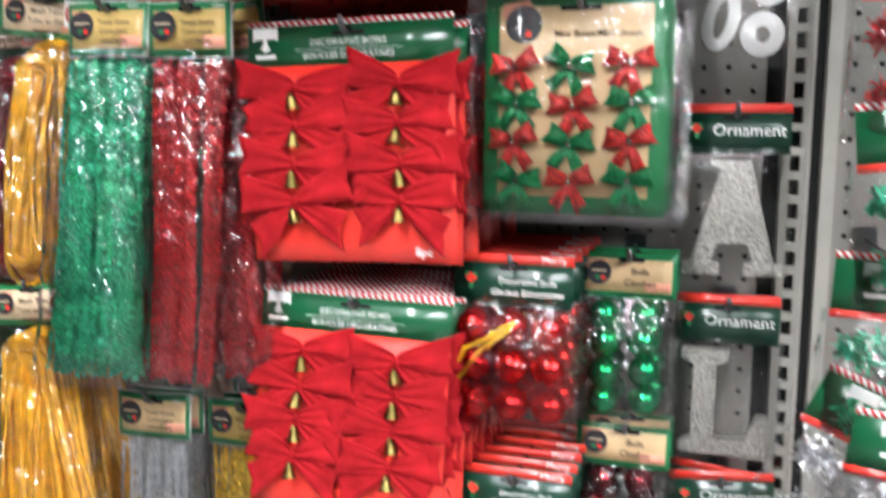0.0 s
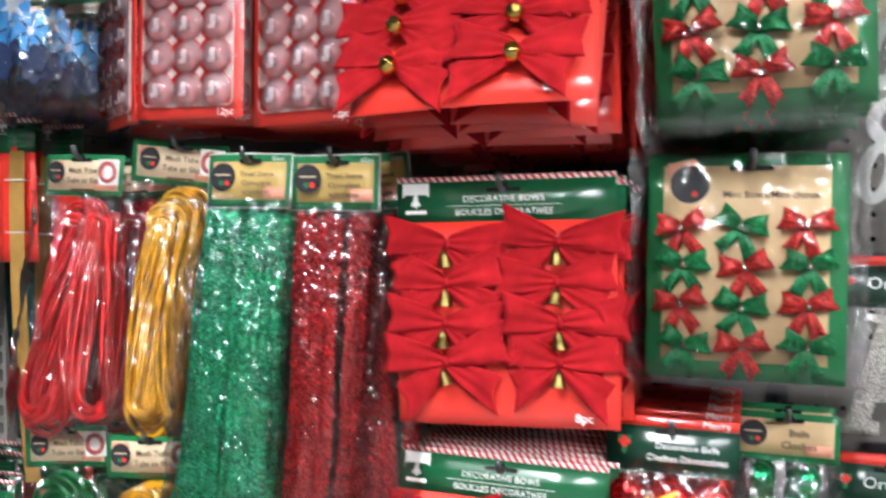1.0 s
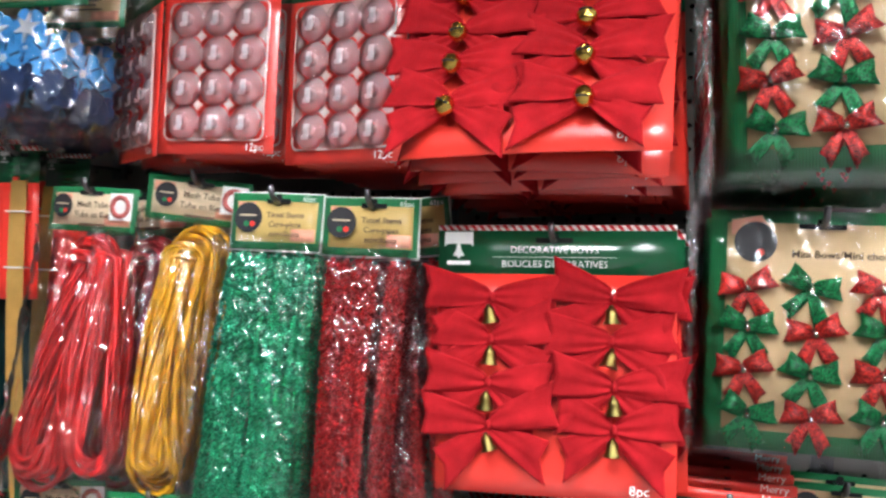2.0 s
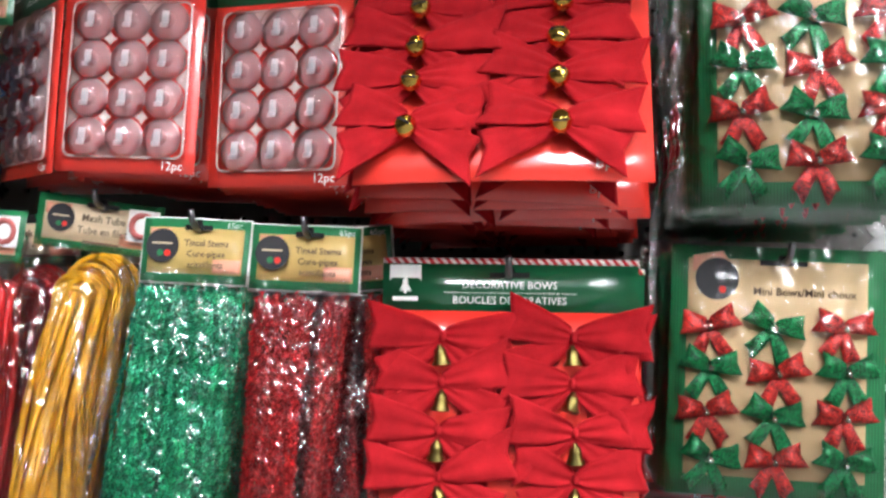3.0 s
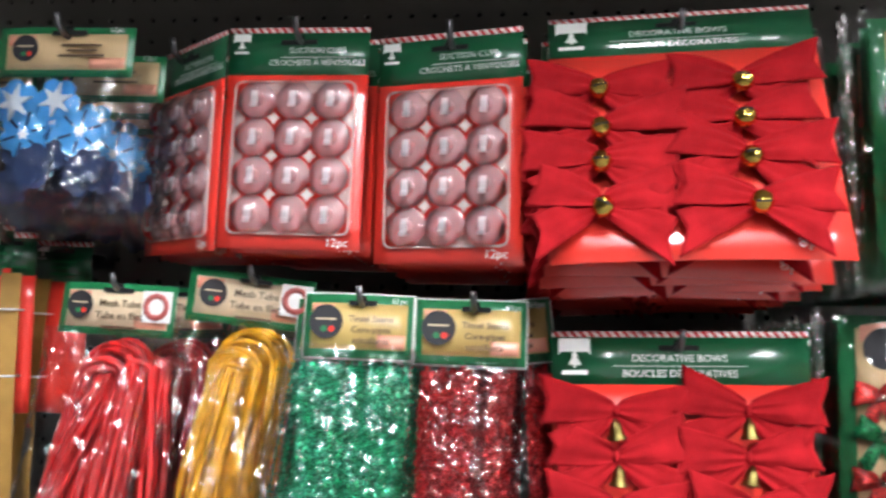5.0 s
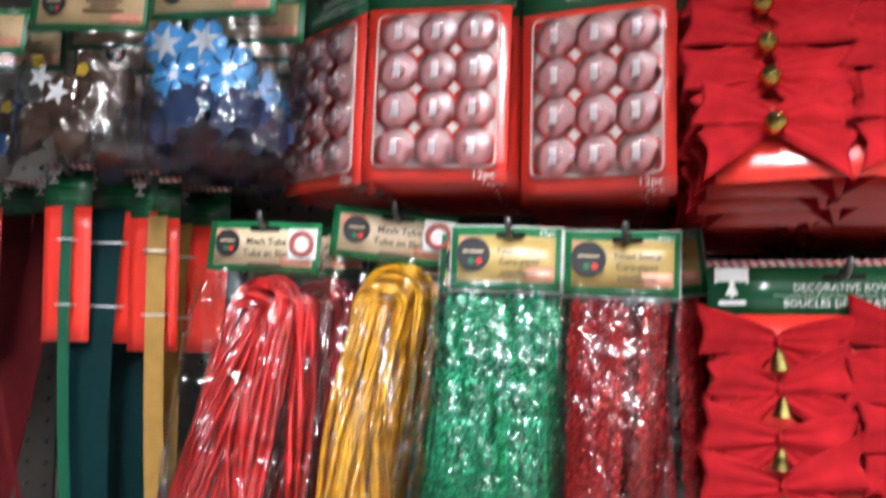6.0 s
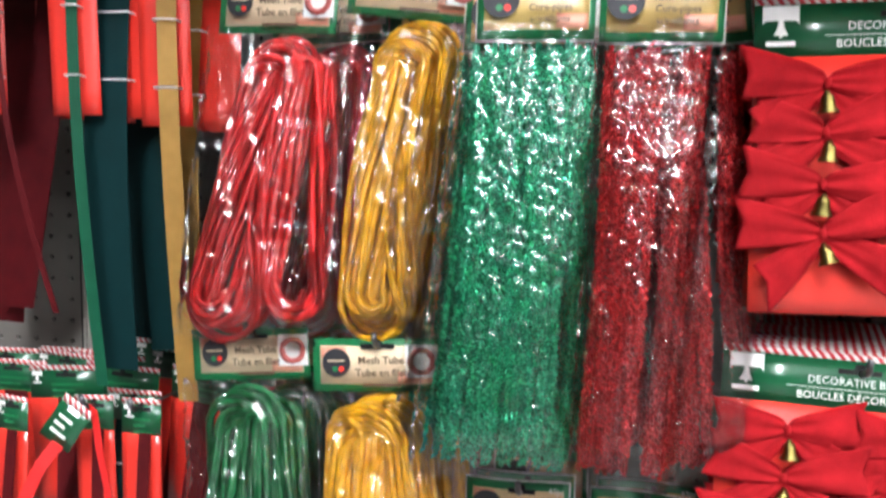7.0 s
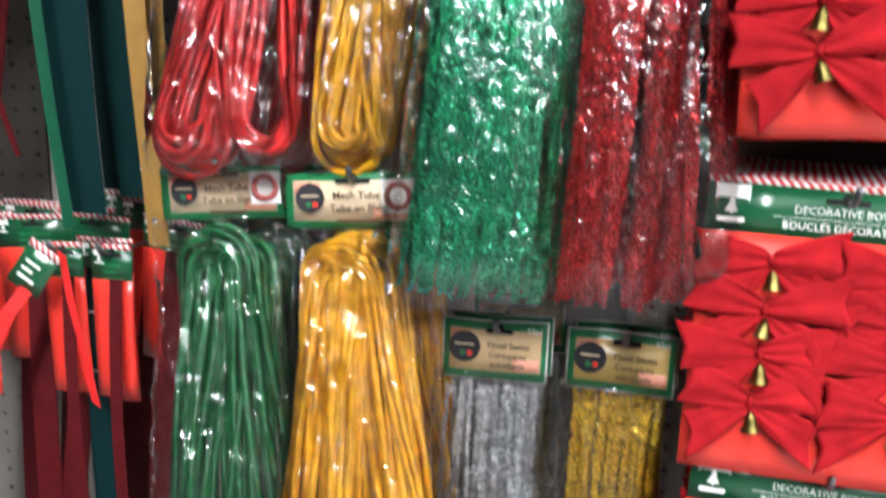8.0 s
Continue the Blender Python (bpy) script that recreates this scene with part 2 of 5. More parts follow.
def sheet(x0, x1, z0, z1, y, thick, nx=8, nz=8, bend=None):
    """A thin card or leaf with real thickness, front at y, bent by bend(u, v)."""
    vs, fs = [], []
    for side in (0, 1):
        for j in range(nz + 1):
            for i in range(nx + 1):
                u, v = i / nx, j / nz
                d = bend(u, v) if bend else 0.0
                vs.append((x0 + (x1 - x0) * u, y + d + thick * side, z0 + (z1 - z0) * v))
    n = (nx + 1) * (nz + 1)
    for j in range(nz):
        for i in range(nx):
            a = j * (nx + 1) + i
            fs.append((a, a + 1, a + nx + 2, a + nx + 1))
            fs.append((n + a, n + a + nx + 1, n + a + nx + 2, n + a + 1))
    rim = [i for i in range(nx + 1)] + [j * (nx + 1) + nx for j in range(1, nz + 1)]
    rim += [nz * (nx + 1) + i for i in range(nx - 1, -1, -1)] + [j * (nx + 1) for j in range(nz - 1, 0, -1)]
    for a, b in zip(rim, rim[1:] + rim[:1]):
        fs.append((b, a, n + a, n + b))
    return vs, fs


def plate(name, pts, y, thick, material, parent, label=""):
    """A flat printed or cut shape from an outline in x and z, front at y."""
    n = len(pts)
    vs = [(x, y, z) for x, z in pts] + [(x, y + thick, z) for x, z in pts]
    fs = [tuple(range(n - 1, -1, -1)), tuple(range(n, 2 * n))]
    fs += [(i, (i + 1) % n, n + (i + 1) % n, n + i) for i in range(n)]
    bm = bmesh.new()
    bv = [bm.verts.new(v) for v in vs]
    for f in fs:
        bm.faces.new([bv[i] for i in f])
    bmesh.ops.recalc_face_normals(bm, faces=bm.faces)
    return part(name, bm, material, parent, label)


def circle_pts(cx, cz, r, n=20):
    return [(cx + r * math.cos(2 * math.pi * i / n), cz + r * math.sin(2 * math.pi * i / n)) for i in range(n)]


def sweep(points, radius, sides=7, closed=False):
    """A tube along a line of points."""
    pts = [Vector(p) for p in points]
    n = len(pts)
    vs, fs = [], []
    ref = Vector((0, 1, 0))
    for i, p in enumerate(pts):
        a = pts[(i - 1) % n] if closed or i else pts[0]
        b = pts[(i + 1) % n] if closed or i < n - 1 else pts[-1]
        t = (b - a).normalized()
        s = t.cross(ref)
        s = s.normalized() if s.length > 1e-4 else Vector((1, 0, 0))
        q = s.cross(t)
        r = radius(i / (n - 1)) if callable(radius) else radius
        for k in range(sides):
            w = 2 * math.pi * k / sides
            vs.append(p + r * (math.cos(w) * s + math.sin(w) * q))
    for i in range(n if closed else n - 1):
        for k in range(sides):
            a, b = i * sides, ((i + 1) % n) * sides
            fs.append((a + k, a + (k + 1) % sides, b + (k + 1) % sides, b + k))
    if not closed:
        fs.append(tuple(range(sides - 1, -1, -1)))
        fs.append(tuple(range((n - 1) * sides, n * sides)))
    return vs, fs


def lathe(profile, seg=16):
    """A turned shape round the y axis; profile of (radius, y)."""
    vs, fs = [], []
    for r, y in profile:
        for k in range(seg):
            a = 2 * math.pi * k / seg
            vs.append((r * math.cos(a), y, r * math.sin(a)))
    for i in range(len(profile) - 1):
        for k in range(seg):
            a, b = i * seg, (i + 1) * seg
            fs.append((a + k, b + k, b + (k + 1) % seg, a + (k + 1) % seg))
    return vs, fs


TEXTS = {}


def lettering(text, x, z, size, y, material, parent, align="CENTER"):
    """Printed words, with the built-in font, upright on a card that faces -y."""
    key = (text, size, align, material.name)
    if key not in TEXTS:
        cu = bpy.data.curves.new("lettering", "FONT")
        cu.body, cu.size, cu.align_x, cu.extrude = text, size, align, 0.0
        cu.resolution_u = 2
        cu.offset = size * 0.018 if material == INK else 0.0
        tmp = bpy.data.objects.new("lettering", cu)
        scene.collection.objects.link(tmp)
        me = bpy.data.meshes.new_from_object(tmp.evaluated_get(bpy.context.evaluated_depsgraph_get()))
        bpy.data.objects.remove(tmp)
        me.materials.clear()
        me.materials.append(material)
        TEXTS[key] = me
    return link("lettering", TEXTS[key], None, parent, "", False, pose(x, y, z, 90, 0, 0))


def thing(name, label, category, group=""):
    return tagged(new(name), label, category, group)


def put(ob, x, y, z, rx=0, ry=0, rz=0):
    ob.matrix_basis = pose(x, y, z, rx, ry, rz)
    return ob


# ---- structure ----
BOARD = 0.97     # front of the pegboard
PITCH = 0.0254


def slab(name, x0, x1, y0, y1, z0, z1, material, label, category):
    bm = bmesh.new()
    block(bm, x0, x1, y0, y1, z0, z1)
    return tagged(part(name, bm, material), label, category, kind="structure")


slab("floor", -5, 4, -9.3, 1.4, -0.1, 0.0, FLOOR, "pale vinyl shop floor", "floor")
slab("ceiling", -5, 4, -9.3, 1.4, 3.2, 3.3, CEIL, "grey suspended shop ceiling", "ceiling")
slab("wall_north", -5, 4, 1.1, 1.2, 0.0, 3.2, WALL, "plain dark wall behind the pegboard", "wall")
slab("wall_south", -5, 4, -9.3, -9.2, 0.0, 3.2, WALL, "plain dark wall across the aisle", "wall")
slab("wall_west", -5.1, -5, -9.3, 1.2, 0.0, 3.2, WALL, "plain dark end wall", "wall")
slab("wall_east", 4, 4.1, -9.3, 1.2, 0.0, 3.2, WALL, "plain dark end wall", "wall")


def punched(x0, z0, nx, nz, px, pz, hole, y, depth):
    """A steel or fibre panel with real holes; hole is a ring of points round each cell's middle."""
    n = len(hole)
    corner = [(-px / 2, -pz / 2), (px / 2, -pz / 2), (px / 2, pz / 2), (-px / 2, pz / 2)]
    vs, fs = [], []
    for j in range(nz):
        for i in range(nx):
            cx, cz, base = x0 + (i + 0.5) * px, z0 + (j + 0.5) * pz, len(vs)
            vs += [(cx + a, y, cz + b) for a, b in corner]
            vs += [(cx + a, y, cz + b) for a, b in hole]
            vs += [(cx + a, y + depth, cz + b) for a, b in hole]
            q = n // 4
            for c in range(4):
                ring = [base + 4 + (c * q + k) % n for k in range(q + 1)]
                fs.append((base + c, base + (c + 1) % 4, *ring[::-1]))
            fs += [(base + 4 + k, base + 4 + (k + 1) % n, base + 4 + n + (k + 1) % n, base + 4 + n + k) for k in range(n)]
    return vs, fs


ROUND = [(0.0033 * math.cos(radians(-135 + 45 * k)), 0.0033 * math.sin(radians(-135 + 45 * k))) for k in range(8)]
SLOT = [(-0.0052, -0.0085), (0.0052, -0.0085), (0.0052, 0.0085), (-0.0052, 0.0085)]
for name, x0, n in (("pegboard_1", -1.47, 15), ("pegboard_2", -1.045, 45), ("pegboard_3", 0.170, 15)):
    vs, fs = punched(x0, 0.66, n, 52, PITCH, PITCH, ROUND, BOARD, 0.005)
    board = raw(name, vs, fs, PEG, None, "", False)
    bm = bmesh.new()
    bm.from_mesh(board.data)
    bmesh.ops.remove_doubles(bm, verts=bm.verts, dist=0.0003)
    bm.to_mesh(board.data)
    bm.free()
    tagged(board, "grey-beige painted pegboard with round holes", "pegboard", kind="structure")
# Added sheet; its black gives the holes and slots their deep shade.
slab("backing", -1.6, 0.7, BOARD + 0.02, BOARD + 0.03, 0.5, 2.1, HOLESHADE, "added black sheet that shades the pegboard holes", "panel")
for name, x in (("upright_1", -1.066), ("upright_2", 0.130)):
    up = tagged(new(name), "slotted beige steel shelf upright", "upright", kind="structure")
    vs, fs = punched(x - 0.0105, 0.66, 1, 52, 0.021, PITCH, SLOT, BOARD - 0.006, 0.012)
    raw("slotted_face", vs, fs, STEEL, up, "", False)
    bm = bmesh.new()
    block(bm, x + 0.0105, x + 0.014, BOARD - 0.010, BOARD + 0.015, 0.66, 1.98, 0.0008)
    part("flange", bm, STEEL, up)
    bm = bmesh.new()
    block(bm, x - 0.014, x - 0.0105, BOARD - 0.010, BOARD + 0.015, 0.66, 1.98, 0.0008)
    part("flange", bm, STEEL, up)
    bm = bmesh.new()
    block(bm, x + 0.026, x + 0.040, BOARD - 0.004, BOARD + 0.012, 0.66, 1.98, 0.001)
    part("edge_trim", bm, STEEL, up)

slab("lower_panel", -1.6, 0.7, BOARD + 0.001, BOARD + 0.018, 0.0, 0.659, PEG, "plain grey-beige panel below the pegboard", "panel")
# Added out of view; its reach is set to shade the upper rows.
slab("top_shelf", -1.6, 0.7, 0.39, BOARD - 0.002, 1.855, 1.880, STEEL, "unseen beige steel shelf that shades the pegboard", "shelf")

# fluorescent fittings in rows along the shop ceiling
def ceiling_light(length):
    t = thing("ceiling_light", "white fluorescent ceiling light fitting", "ceiling light", "shop ceiling lights")
    bm = bmesh.new()
    block(bm, -length / 2, length / 2, -0.12, 0.12, 0.03, 0.08, 0.006)
    part("housing", bm, WHITEP, t)
    bm = bmesh.new()
    block(bm, -length / 2 + 0.02, length / 2 - 0.02, -0.10, 0.10, 0.0, 0.029, 0.006)
    part("diffuser", bm, LAMP, t, "lit milky diffuser")
    return t


put(ceiling_light(4.2), -0.27, -2.2, 3.12, 0, 0, 90)
side = put(ceiling_light(3.4), 2.2, -2.05, 3.12, 0, 0, 90)
copy_thing(side, pose(3.6, -2.05, 3.12, 0, 0, 90))


# ---- pegs ----
def peg(x, z, tip, tall=0.014):
    """A wire display hook from the board to y = tip, with an upturned end."""
    t = thing("peg_hook", "zinc wire display hook on the pegboard", "hook", "pegboard hooks")
    pts = [(0, BOARD + 0.003, 0), (0, tip + 0.012, 0), (0, tip + 0.006, 0.002), (0, tip, 0.006), (0, tip - 0.003, tall)]
    vs, fs = sweep(pts, 0.0026, 8)
    raw("wire", vs, fs, CHROME, t)
    bm = bmesh.new()
    block(bm, -0.011, 0.011, BOARD - 0.004, BOARD - 0.0005, -0.012, 0.014, 0.001)
    part("back_plate", bm, CHROME, t)
    t.matrix_basis = pose(x, 0, z)
    return t


# ---- velvet bow packs ----
def flap(length, w0, w1, pleat, bulge, point, seed, nu=14, nv=16):
    """One wing or tail of a velvet bow, from the pinched middle out along +x."""
    rnd = random.Random(seed)
    ph, k = rnd.uniform(0, 6.3), rnd.uniform(1.7, 2.8)
    vs, fs = [], []
    for side in (0, 1):
        for i in range(nu + 1):
            u = i / nu
            half = w0 + (w1 - w0) * u ** 0.55
            for j in range(nv + 1):
                v = -1 + 2 * j / nv
                ln = length * u * (1 - 0.10 * (1 - abs(v)) * u) + point * u * u * (0.5 + 0.5 * v)
                fold = pleat * math.cos(k * math.pi * v + ph) * ((1 - u) ** 1.5 + 0.10) * min(1, u * 6)
                y = -bulge * math.sin(math.pi * min(1, u * 0.85)) * (1 - 0.4 * v * v) + fold + 0.0012 * side
                y -= 0.0016 * u * math.sin(5 * u + 3 * v + ph)
                vs.append((ln, y, half * v))
    n = (nu + 1) * (nv + 1)
    for i in range(nu):
        for j in range(nv):
            a = i * (nv + 1) + j
            fs.append((a, a + nv + 1, a + nv + 2, a + 1))
            fs.append((n + a, n + a + 1, n + a + nv + 2, n + a + nv + 1))
    edge = [j for j in range(nv + 1)]
    last = nu * (nv + 1)
    for j in range(nv):
        fs.append((last + j, n + last + j, n + last + j + 1, last + j + 1))
    for i in range(nu):
        a, b = i * (nv + 1), (i + 1) * (nv + 1)
        fs.append((a, n + a, n + b, b))
        fs.append((a + nv, b + nv, n + b + nv, n + a + nv))
    return vs, fs


def merged(pieces):
    vs, fs = [], []
    for (v, f), m in pieces:
        base = len(vs)
        vs += [m @ Vector(p) for p in v]
        fs += [tuple(base + i for i in q) for q in f]
    return vs, fs


def joined_pair(pieces, nv, material, name):
    """Two flaps sewn together at the pinched middle into one mesh."""
    vs, fs = merged(pieces)
    half = len(vs) // 2
    bm = bmesh.new()
    bv = [bm.verts.new(v) for v in vs]
    for f in fs:
        bm.faces.new([bv[k] for k in f])
    mid = [k for k in range(nv + 1)] + [half // 2 + k for k in range(nv + 1)]
    ends = [bv[k] for k in mid] + [bv[half + k] for k in mid]
    bmesh.ops.remove_doubles(bm, verts=ends, dist=0.0026)
    bmesh.ops.recalc_face_normals(bm, faces=bm.faces)
    me = bpy.data.meshes.new(name)
    bm.to_mesh(me)
    bm.free()
    me.materials.append(material)
    me.polygons.foreach_set("use_smooth", [True] * len(me.polygons))
    return me


MIRROR = Matrix.Diagonal((-1, 1, 1, 1))


def velvet_bow(seed):
    """Meshes of a flat velvet bow: its two flared loops, and its two tails."""
    r = random.Random(seed)
    j = lambda a: r.uniform(-a, a)
    loops = joined_pair([
        (flap(0.052 + j(0.004), 0.0028, 0.0180, 0.0015, 0.0036, 0.003 + j(0.004), seed * 7 + 1), pose(0, -0.003, 0.001, 0, -9 + j(6), j(4))),
        (flap(0.052 + j(0.004), 0.0028, 0.0180, 0.0015, 0.0036, 0.003 + j(0.004), seed * 7 + 2), pose(0, -0.003, 0.001, 0, 9 + j(6), j(4)) @ MIRROR)], 16, VELVET, "bow")
    tails = joined_pair([
        (flap(0.060 + j(0.006), 0.0028, 0.0160, 0.0010, 0.0020, -0.014, seed * 7 + 3), pose(0, -0.0005, -0.002, 0, 31 + j(10), -3)),
        (flap(0.060 + j(0.006), 0.0028, 0.0160, 0.0010, 0.0020, -0.014, seed * 7 + 4), pose(0, -0.0005, -0.002, 0, -31 + j(10), 3) @ MIRROR)], 16, VELVET, "tail_strip")
    return loops, tails


BOWS = [velvet_bow(s) for s in range(12)]


def ready(name, vf, material, smooth=True):
    me = bpy.data.meshes.new(name)
    me.from_pydata([tuple(v) for v in vf[0]], [], vf[1])
    me.materials.append(material)
    if smooth:
        me.polygons.foreach_set("use_smooth", [True] * len(me.polygons))
    return me


def upright_lathe(profile, seg=14):
    v, f = lathe(profile, seg)
    return [(a, c, b) for a, b, c in v], [tuple(reversed(q)) for q in f]


JINGLE = ready("bell", upright_lathe([(0.0004, 0.0075), (0.0035, 0.0068), (0.0062, 0.0040), (0.0072, 0.0008), (0.0076, 0.0004), (0.0076, -0.0004), (0.0072, -0.0008), (0.0062, -0.0040), (0.0035, -0.0068), (0.0004, -0.0075)]), GOLD)
HANDBELL = ready("bell", upright_lathe([(0.0003, 0.0085), (0.0018, 0.0080), (0.0020, 0.0060), (0.0036, 0.0050), (0.0042, 0.0020), (0.0048, -0.0030), (0.0064, -0.0062), (0.0066, -0.0070), (0.0052, -0.0068), (0.0003, -0.0055)]), BRASS)
# The slit is a bar in the colour of the shade inside it.
SLIT = ready("slit", ([(-0.0045, -0.0074, -0.0016), (0.0045, -0.0074, -0.0016), (0.0045, -0.0072, -0.0004), (-0.0045, -0.0072, -0.0004), (-0.0045, -0.0055, -0.0016), (0.0045, -0.0055, -0.0016), (0.0045, -0.0055, -0.0004), (-0.0045, -0.0055, -0.0004)], [(0, 1, 2, 3), (4, 7, 6, 5), (0, 4, 5, 1), (3, 2, 6, 7), (0, 3, 7, 4), (1, 5, 6, 2)]), HOLESHADE, False)
KNOT = ready("knot", upright_lathe([(0.0005, 0.0050), (0.0028, 0.0042), (0.0034, 0.0), (0.0028, -0.0042), (0.0005, -0.0050)], 10), VELVET)


def pennant(parent, x, z, w, y):
    """The plain white mark on the header: a swallow-tailed flag with a small tree below."""
    h = w * 0.42
    plate("badge", [(x - w / 2, z), (x + w / 2, z), (x + w / 2, z - h * 1.25), (x + w * 0.42, z - h), (x - w * 0.42, z - h), (x - w / 2, z - h * 1.25)], y, 0.0003, WHITEI, parent)
    t = z - h * 0.8
    plate("tree_mark", [(x, t), (x + w * 0.10, t - w * 0.22), (x + w * 0.06, t - w * 0.22), (x + w * 0.20, t - w * 0.50), (x + w * 0.04, t - w * 0.50), (x + w * 0.04, t - w * 0.58), (x - w * 0.04, t - w * 0.58), (x - w * 0.04, t - w * 0.50), (x - w * 0.20, t - w * 0.50), (x - w * 0.06, t - w * 0.22), (x - w * 0.10, t - w * 0.22)], y - 0.0003, 0.0003, WHITEI, parent)
    plate("mark_bar", [(x - w * 0.4, z - w * 1.0), (x + w * 0.4, z - w * 1.0), (x + w * 0.4, z - w * 1.14), (x - w * 0.4, z - w * 1.14)], y, 0.0003, WHITEI, parent)


def euro_slot(parent, x, z, w, y):
    """The hang slot of a header: a plate in the near-black of its shade."""
    plate("hang_slot", [(x - w / 2, z - 0.002), (x - w / 2, z + 0.002), (x - w * 0.14, z + 0.002), (x - w * 0.10, z + 0.006), (x + w * 0.10, z + 0.006), (x + w * 0.14, z + 0.002), (x + w / 2, z + 0.002), (x + w / 2, z - 0.002)], y, 0.0006, HOLESHADE, parent)


def card_base(t, w, h, head, title, sub, size, curl=0.004, shift=0.0):
    """Red card with a green header and candy-striped top edge; hangs from its top, front at y = 0."""
    bend = lambda u, v: curl * (1 - v) * (2 * u - 1) ** 2 - curl * 0.6 * (1 - v) ** 2
    vs, fs = sheet(-w / 2, w / 2, -h, -head, 0, 0.0009, 8, 8, bend)
    raw("card", vs, fs, REDCARD, t)
    vs, fs = sheet(-w / 2, w / 2, -head, -0.0045, 0, 0.0009, 4, 2)
    raw("header", vs, fs, GREENH, t)
    vs, fs = sheet(-w / 2, w / 2, -0.0045, 0.0, 0, 0.0009, 4, 1)
    raw("striped_edge", vs, fs, CANDY, t)
    pennant(t, -w / 2 + w * 0.09, -0.0055, w * 0.125, -0.0006)
    euro_slot(t, 0, -0.0125, 0.030, -0.0004)
    lettering(title, shift, -0.0150 - size, size, -0.0008, WHITEI, t)
    plate("rule", [(shift - w * 0.26, -0.0170 - size * 1.15), (shift + w * 0.26, -0.0170 - size * 1.15), (shift + w * 0.26, -0.0174 - size * 1.15), (shift - w * 0.26, -0.0174 - size * 1.15)], -0.0005, 0.0003, WHITEI, t)
    lettering(sub, shift, -0.0160 - size * 2.35, size, -0.0008, WHITEI, t)


def bow_pack(label, bell, seed, tilt=0.0, shift=0.0, aside=0.0):
    t = thing("bow_pack", label, "bow pack", "hanging bow packs")
    card_base(t, 0.192, 0.217, 0.040, "DECORATIVE BOWS", "BOUCLES DÉCORATIVES", 0.0078)
    r = random.Random(seed)
    for row in range(4):
        for col in (0, 1):
            x = aside + (-0.0500 if col == 0 else 0.0475) + r.uniform(-0.002, 0.002)
            z = shift - 0.0600 - 0.0333 * row + r.uniform(-0.002, 0.002)
            y = -0.004 - 0.0011 * row
            loops, tails = BOWS[(seed + 3 * row + 7 * col) % len(BOWS)]
            b = link("bow", loops, None, t, "", False, pose(x, y, z, r.uniform(-3, 3), r.uniform(-5, 5) + tilt, r.uniform(-3, 3)))
            link("tail_strip", tails, None, b)
            link("knot", KNOT, None, b, "", False, pose(0, -0.0035, 0) @ Matrix.Scale(0.75, 4))
            if bell == "round":
                k = link("bell", JINGLE, None, b, "round gold jingle bell", False, pose(0, -0.011, -0.009, r.uniform(-25, 25), r.uniform(-30, 30), 0))
                link("slit", SLIT, None, k)
            else:
                link("bell", HANDBELL, None, b, "small brass hand bell", False, pose(0, -0.009, -0.0135, r.uniform(-8, 8), r.uniform(-12, 12), 0) @ Matrix.Diagonal((1.05, 1.05, 0.95, 1)))
    lettering("8pc", 0.068, -0.211, 0.011, -0.006, WHITEI, t)
    return t


BELLS = "red card of eight velvet bows with small brass bells on hook"
ROUNDS = "red card of eight velvet bows with round gold bells on hook"

# upper stack: the front cards swing out at the bottom
b0 = put(bow_pack(ROUNDS, "round", 11, 3, -0.014, -0.009), -0.279, 0.704, 1.711, -24, -1.5, -3)
for i, lean in enumerate((-19.5, -17, -13, -11.5, -8, -6.5, -4, -3, -2, -1), 1):
    copy_thing(b0, pose(-0.279 + 0.006 * math.sin(i * 2.1), 0.704 + 0.019 * i, 1.709 - 0.0006 * i, lean, 2.2 * math.sin(i * 1.7) - 1, -3 + 3.5 * math.sin(i * 2.9)))
peg(-0.276, 1.694, 0.690)

# middle stack
a0 = put(bow_pack(BELLS, "hand", 5), -0.274, 0.724, 1.4685, -2.5, -1.2, 3)
for i in range(1, 11):
    copy_thing(a0, pose(-0.274 + 0.006 * math.sin(i * 1.3) + 0.001 * i, 0.724 + 0.020 * i, 1.466 - 0.0006 * i, -1, 1.8 * math.sin(i * 2.3) - 0.6, 2 * math.sin(i)))
peg(-0.274, 1.4555, 0.708)

# lower stack, its front card turned a little
c0 = put(bow_pack(BELLS, "hand", 23), -0.280, 0.748, 1.216, -7, 2.5, 2)
for i in range(1, 9):
    copy_thing(c0, pose(-0.276 + 0.003 * i, 0.748 + 0.016 * i, 1.2155 + 0.0004 * i, -6 + 0.6 * i, 2.2 + 0.5 * math.sin(i * 1.9), 2 + 1.5 * math.sin(i * 2.2)))
peg(-0.279, 1.203, 0.730)

# the row below it
d0 = copy_thing(c0, pose(-0.275, 0.735, 1.006, -3, 4.0, 2))
for i in range(1, 7):
    copy_thing(c0, pose(-0.275 + 0.003 * i, 0.735 + 0.020 * i, 1.004, -2, 3.0 + math.sin(i), 1))
peg(-0.275, 0.993, 0.720)


# ---- bags and printed headers ----
def ridge(p, f):
    return 1 - abs(noise.noise(Vector(p) * f)) * 2


